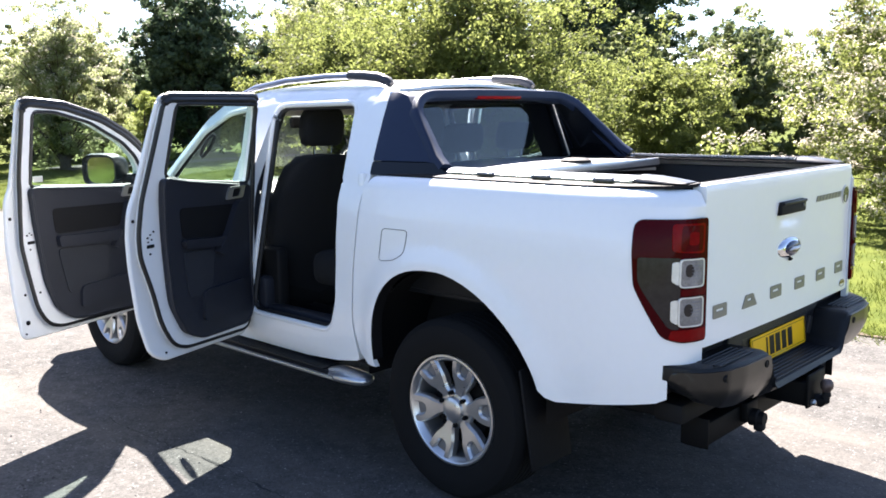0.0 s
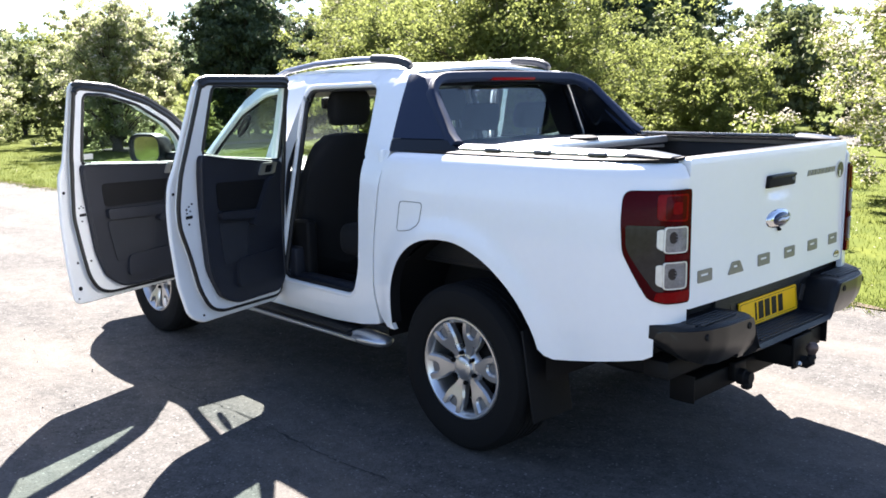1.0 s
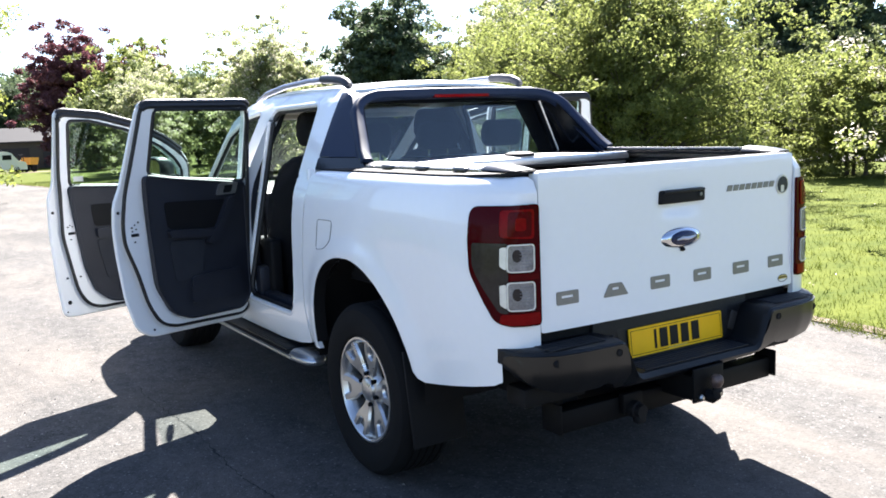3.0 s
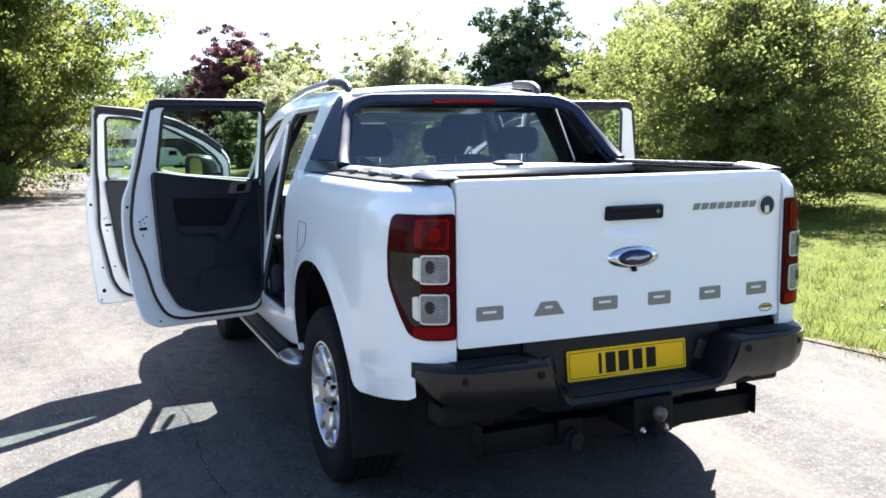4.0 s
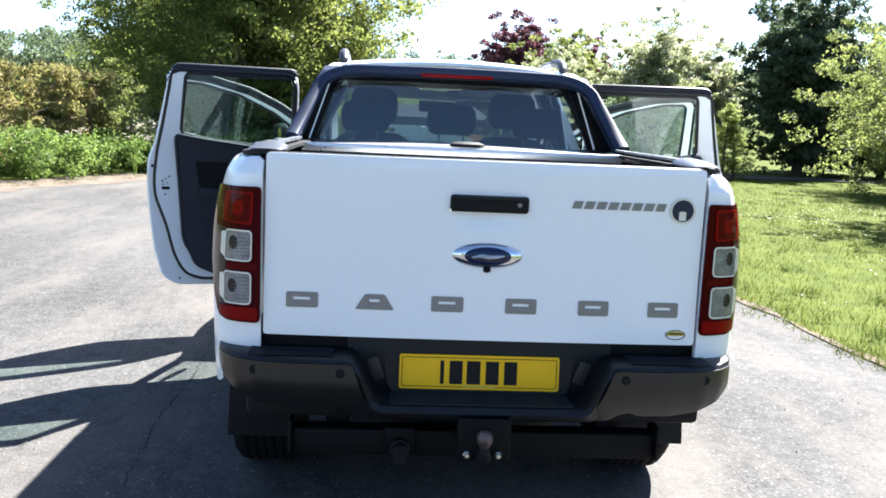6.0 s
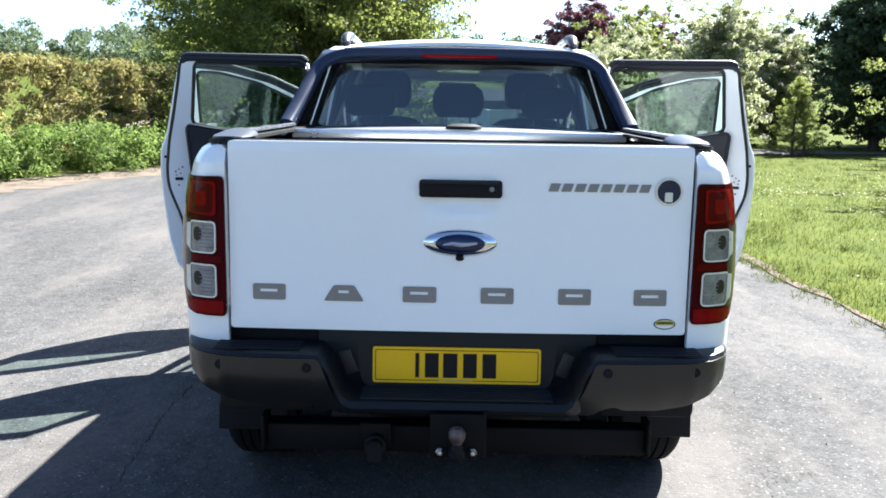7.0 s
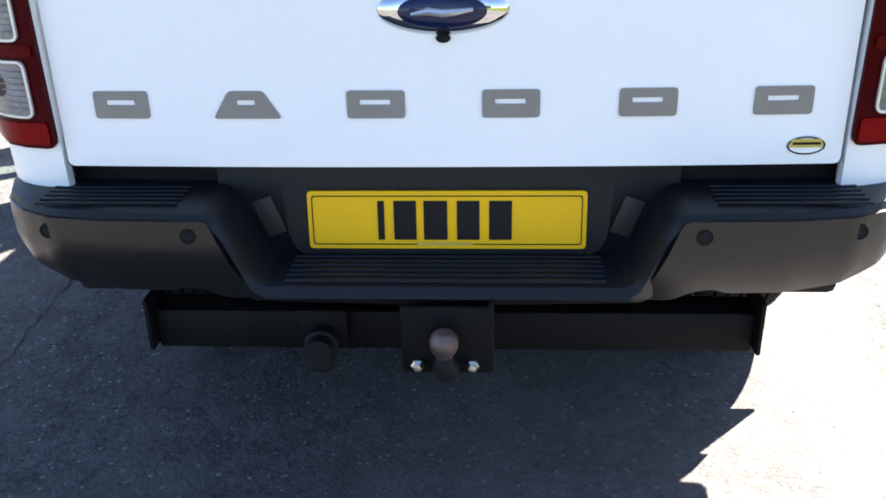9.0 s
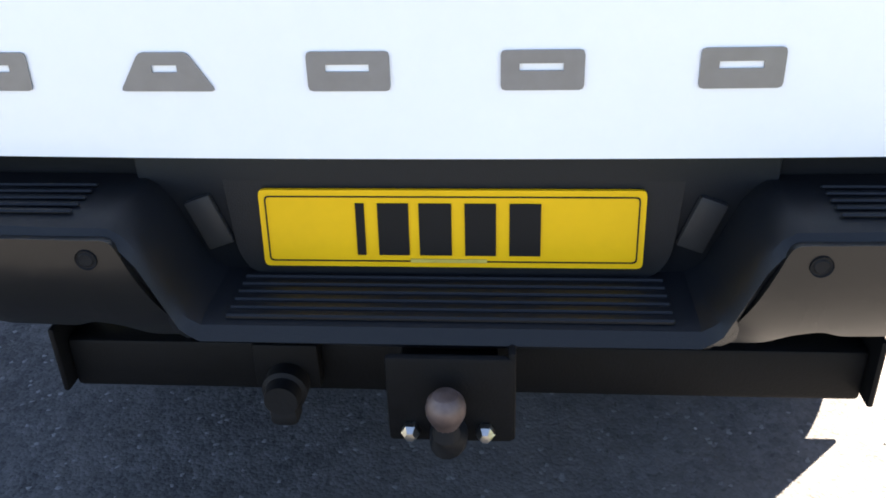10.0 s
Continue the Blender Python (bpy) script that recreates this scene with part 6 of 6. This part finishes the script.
ground_mesh("pavement", [-8, -4, 0, 4, 8, 12], [80, 83, 86, 89], lambda x, y: ZY, DIRT, "pale gravel yard in front of the shed", "yard")


def parked_van(x, y, rz, paint, label):
    """A panel van: body with a sloping nose, glazing and four wheels."""
    v = thing("parked_van", label, "van", pose(x, y, ZY, 0, 0, rz), group="vehicles in the yard")
    side = [(-2.3, 0.35), (-2.3, 1.85), (-2.15, 1.95), (0.9, 1.95), (1.25, 1.80), (1.75, 1.15), (2.35, 1.0), (2.45, 0.75), (2.45, 0.35)]
    part("body", loft([[Vector((q, s, z)) for q, z in side] for s in (-0.9, -0.86, 0.86, 0.9)]), paint, v, angle=30)
    part("windscreen", loft([[Vector((1.24, s, 1.74)), Vector((1.70, s, 1.20)), Vector((1.73, s, 1.22)), Vector((1.27, s, 1.77))] for s in (-0.78, 0.78)]), MATT, v, "dark windscreen")
    for s in (-1, 1):
        part("side_window", rbox((0.85, s * 0.905, 1.45), (0.75, 0.02, 0.42), 0.01), MATT, v, "dark side window")
        for q in (-1.5, 1.55):
            part("wheel", lathe([(-0.1, 0.0), (-0.1, 0.30), (-0.07, 0.33), (0.07, 0.33), (0.1, 0.30), (0.1, 0.0)], 16, "y", (q, s * 0.80, 0.33)), RUBBER, v, "black wheel")
    return v


parked_van(5.6, 82.5, 8, WHITE, "white panel van parked in front of the shed")
parked_van(1.2, 84.0, 172, WHITE, "white van parked beside the shed")
parked_van(-3.2, 83.5, 20, GUNMETAL, "grey van parked beside the shed")
dumper = thing("dumper", "yellow site dumper parked in the yard", "dumper", pose(8.3, 85.5, ZY, 0, 0, 30) @ Matrix.Diagonal((0.75, 0.75, 0.75, 1)), group="vehicles in the yard")
part("skip", loft([[Vector((0.2, s, 0.9)), Vector((0.5, s, 1.75)), Vector((1.6, s, 1.7)), Vector((1.35, s, 0.85))] for s in (-0.85, 0.85)]), ORANGE, dumper, "yellow tipping skip")
part("chassis", rbox((-0.2, 0, 0.72), (2.6, 0.9, 0.36), 0.05), MATT, dumper)
part("engine_cover", rbox((-1.0, 0, 1.15), (0.9, 0.9, 0.55), 0.08), ORANGE, dumper)
part("roll_bar", tube([(-0.3, -0.45, 0.9), (-0.3, -0.45, 2.1), (-0.3, 0.45, 2.1), (-0.3, 0.45, 0.9)], 0.05, 8), MATT, dumper)
for q in (-1.0, 0.9):
    for s in (-1, 1):
        part("wheel", lathe([(-0.15, 0.0), (-0.15, 0.40), (-0.1, 0.45), (0.1, 0.45), (0.15, 0.40), (0.15, 0.0)], 18, "y", (q, s * 0.72, 0.45)), RUBBER, dumper, "black wheel")
pole = thing("telegraph_pole", "wooden telegraph pole behind the yard", "pole", pose(5.6, 88, ZY))
part("post", tube([(0, 0, -0.2), (0, 0, 5.5)], [0.12, 0.09], 10), BARK, pole)
part("cross_arm", rbox((0, 0, 5.2), (1.4, 0.1, 0.12), 0.02), BARK, pole)

# bare earth where the lane meets the verge, a tar joint, loose grit
for name, label, edge_of, w0, w1 in (("verge_earth", "strip of bare reddish earth along the verge", left_edge, -0.9, 0.5), ("verge_edge", "crumbling earth edge of the meadow", right_edge, -0.05, 0.05)):
    verts, faces = [], []
    yy = [float(v) for v in np.linspace(-8, 34, 900)]
    for k, y in enumerate(yy):
        e = edge_of(y)
        j0, j1 = w0 + 0.12 * wob(1, y, 2.1, 8) * (1 if w0 < -0.5 else 0.4), w1 + (0.34 * wob(2, y, 0.9, 9) + 0.18 * wob(2, y, 3.7, 9) + 0.10 * wob(2, y, 11, 9)) * (1 if w0 < -0.5 else 0.30)
        verts += [(e + j0, y, 0.03 if w0 < -0.5 else 0.006), (e + (j0 + j1) / 2, y, 0.022 if w0 < -0.5 else 0.005), (e + j1, y, 0.003)]
        if k:
            q = 3 * k
            faces += [(q - 3, q - 2, q + 1, q), (q - 2, q - 1, q + 2, q + 1)]
    me = bpy.data.meshes.new(name)
    me.from_pydata(verts, [], faces)
    me.materials.append(DIRT)
    smooth(me, 80)
    tagged(new(name, me), label, "verge", kind="structure")
verts, faces = [], []
for k in range(420):
    y = -1.9 + 4.0 * k / 419
    x = -1.36 + 0.04 * wob(0, y, 1.3, 2) + 0.025 * wob(0, y, 6, 4) + 0.012 * wob(0, y, 21, 7) - 0.03 * (y - 0.5)
    w = 0.001 + 0.008 * max(0.0, 0.12 + wob(4, y, 5, 1)) + 0.006 * max(0.0, wob(9, y, 23, 6))
    verts += [(x - w, y, 0.0025), (x + w, y, 0.0025)]
    if k:
        q = 2 * k
        faces.append((q - 2, q - 1, q + 1, q))
me = bpy.data.meshes.new("tar_joint")
me.from_pydata(verts, [], faces)
me.materials.append(TAR)
tagged(new("tar_joint", me), "thin dark joint in the tarmac", "road", kind="structure")
rng = np.random.default_rng(77)
verts, faces = [], []
for k in range(1500):
    x, y = -5.5 + 8.5 * rng.random(), -3.0 + 11 * rng.random() ** 1.3
    if rng.random() < 0.4:
        x = -2.2 + 0.5 * rng.normal() - 0.05 * y
    s = 0.003 + 0.006 * rng.random() ** 3
    q = len(verts)
    for dx, dy, dz in ((1, 0, 0), (0, 1, 0), (-1, 0, 0), (0, -1, 0), (0, 0, 0.9)):
        verts.append((x + s * dx * (0.7 + 0.6 * rng.random()), y + s * dy * (0.7 + 0.6 * rng.random()), 0.0005 + s * dz))
    faces += [(q, q + 1, q + 4), (q + 1, q + 2, q + 4), (q + 2, q + 3, q + 4), (q + 3, q, q + 4)]
me = bpy.data.meshes.new("loose_grit")
me.from_pydata(verts, [], faces)
me.materials.append(STONE)
tagged(new("loose_grit", me), "loose stone chips scattered on the tarmac", "grit", kind="stuff")

# daisies in the meadow
rng = np.random.default_rng(55)
verts, faces = [], []
for k in range(2600):
    y = -4 + 24 * rng.random()
    x = right_edge(y) + 0.5 + 8 * rng.random()
    if k > 900:
        x, y = 7.2 + 0.35 * (y - 8) + 0.9 * rng.normal() - 1.2, 11.5 + 1.9 * rng.normal()
    elif noise.noise(Vector((x * 0.5, y * 0.5, 4.0))) < 0.02:
        continue
    z = land(x, y) + 0.05 + 0.05 * rng.random()
    s = 0.006 + 0.005 * rng.random()
    q = len(verts)
    tx, ty = 0.3 * rng.normal(), 0.3 * rng.normal()
    for a in range(6):
        ca, sa = math.cos(a * math.tau / 6), math.sin(a * math.tau / 6)
        verts.append((x + s * ca, y + s * sa, z + s * (ca * tx + sa * ty)))
    faces.append(tuple(range(q, q + 6)))
me = bpy.data.meshes.new("daisies")
me.from_pydata(verts, [], faces)
me.materials.append(BLOSSOM)
tagged(new("daisies", me), "small white daisies dotted through the grass", "flowers", kind="stuff")
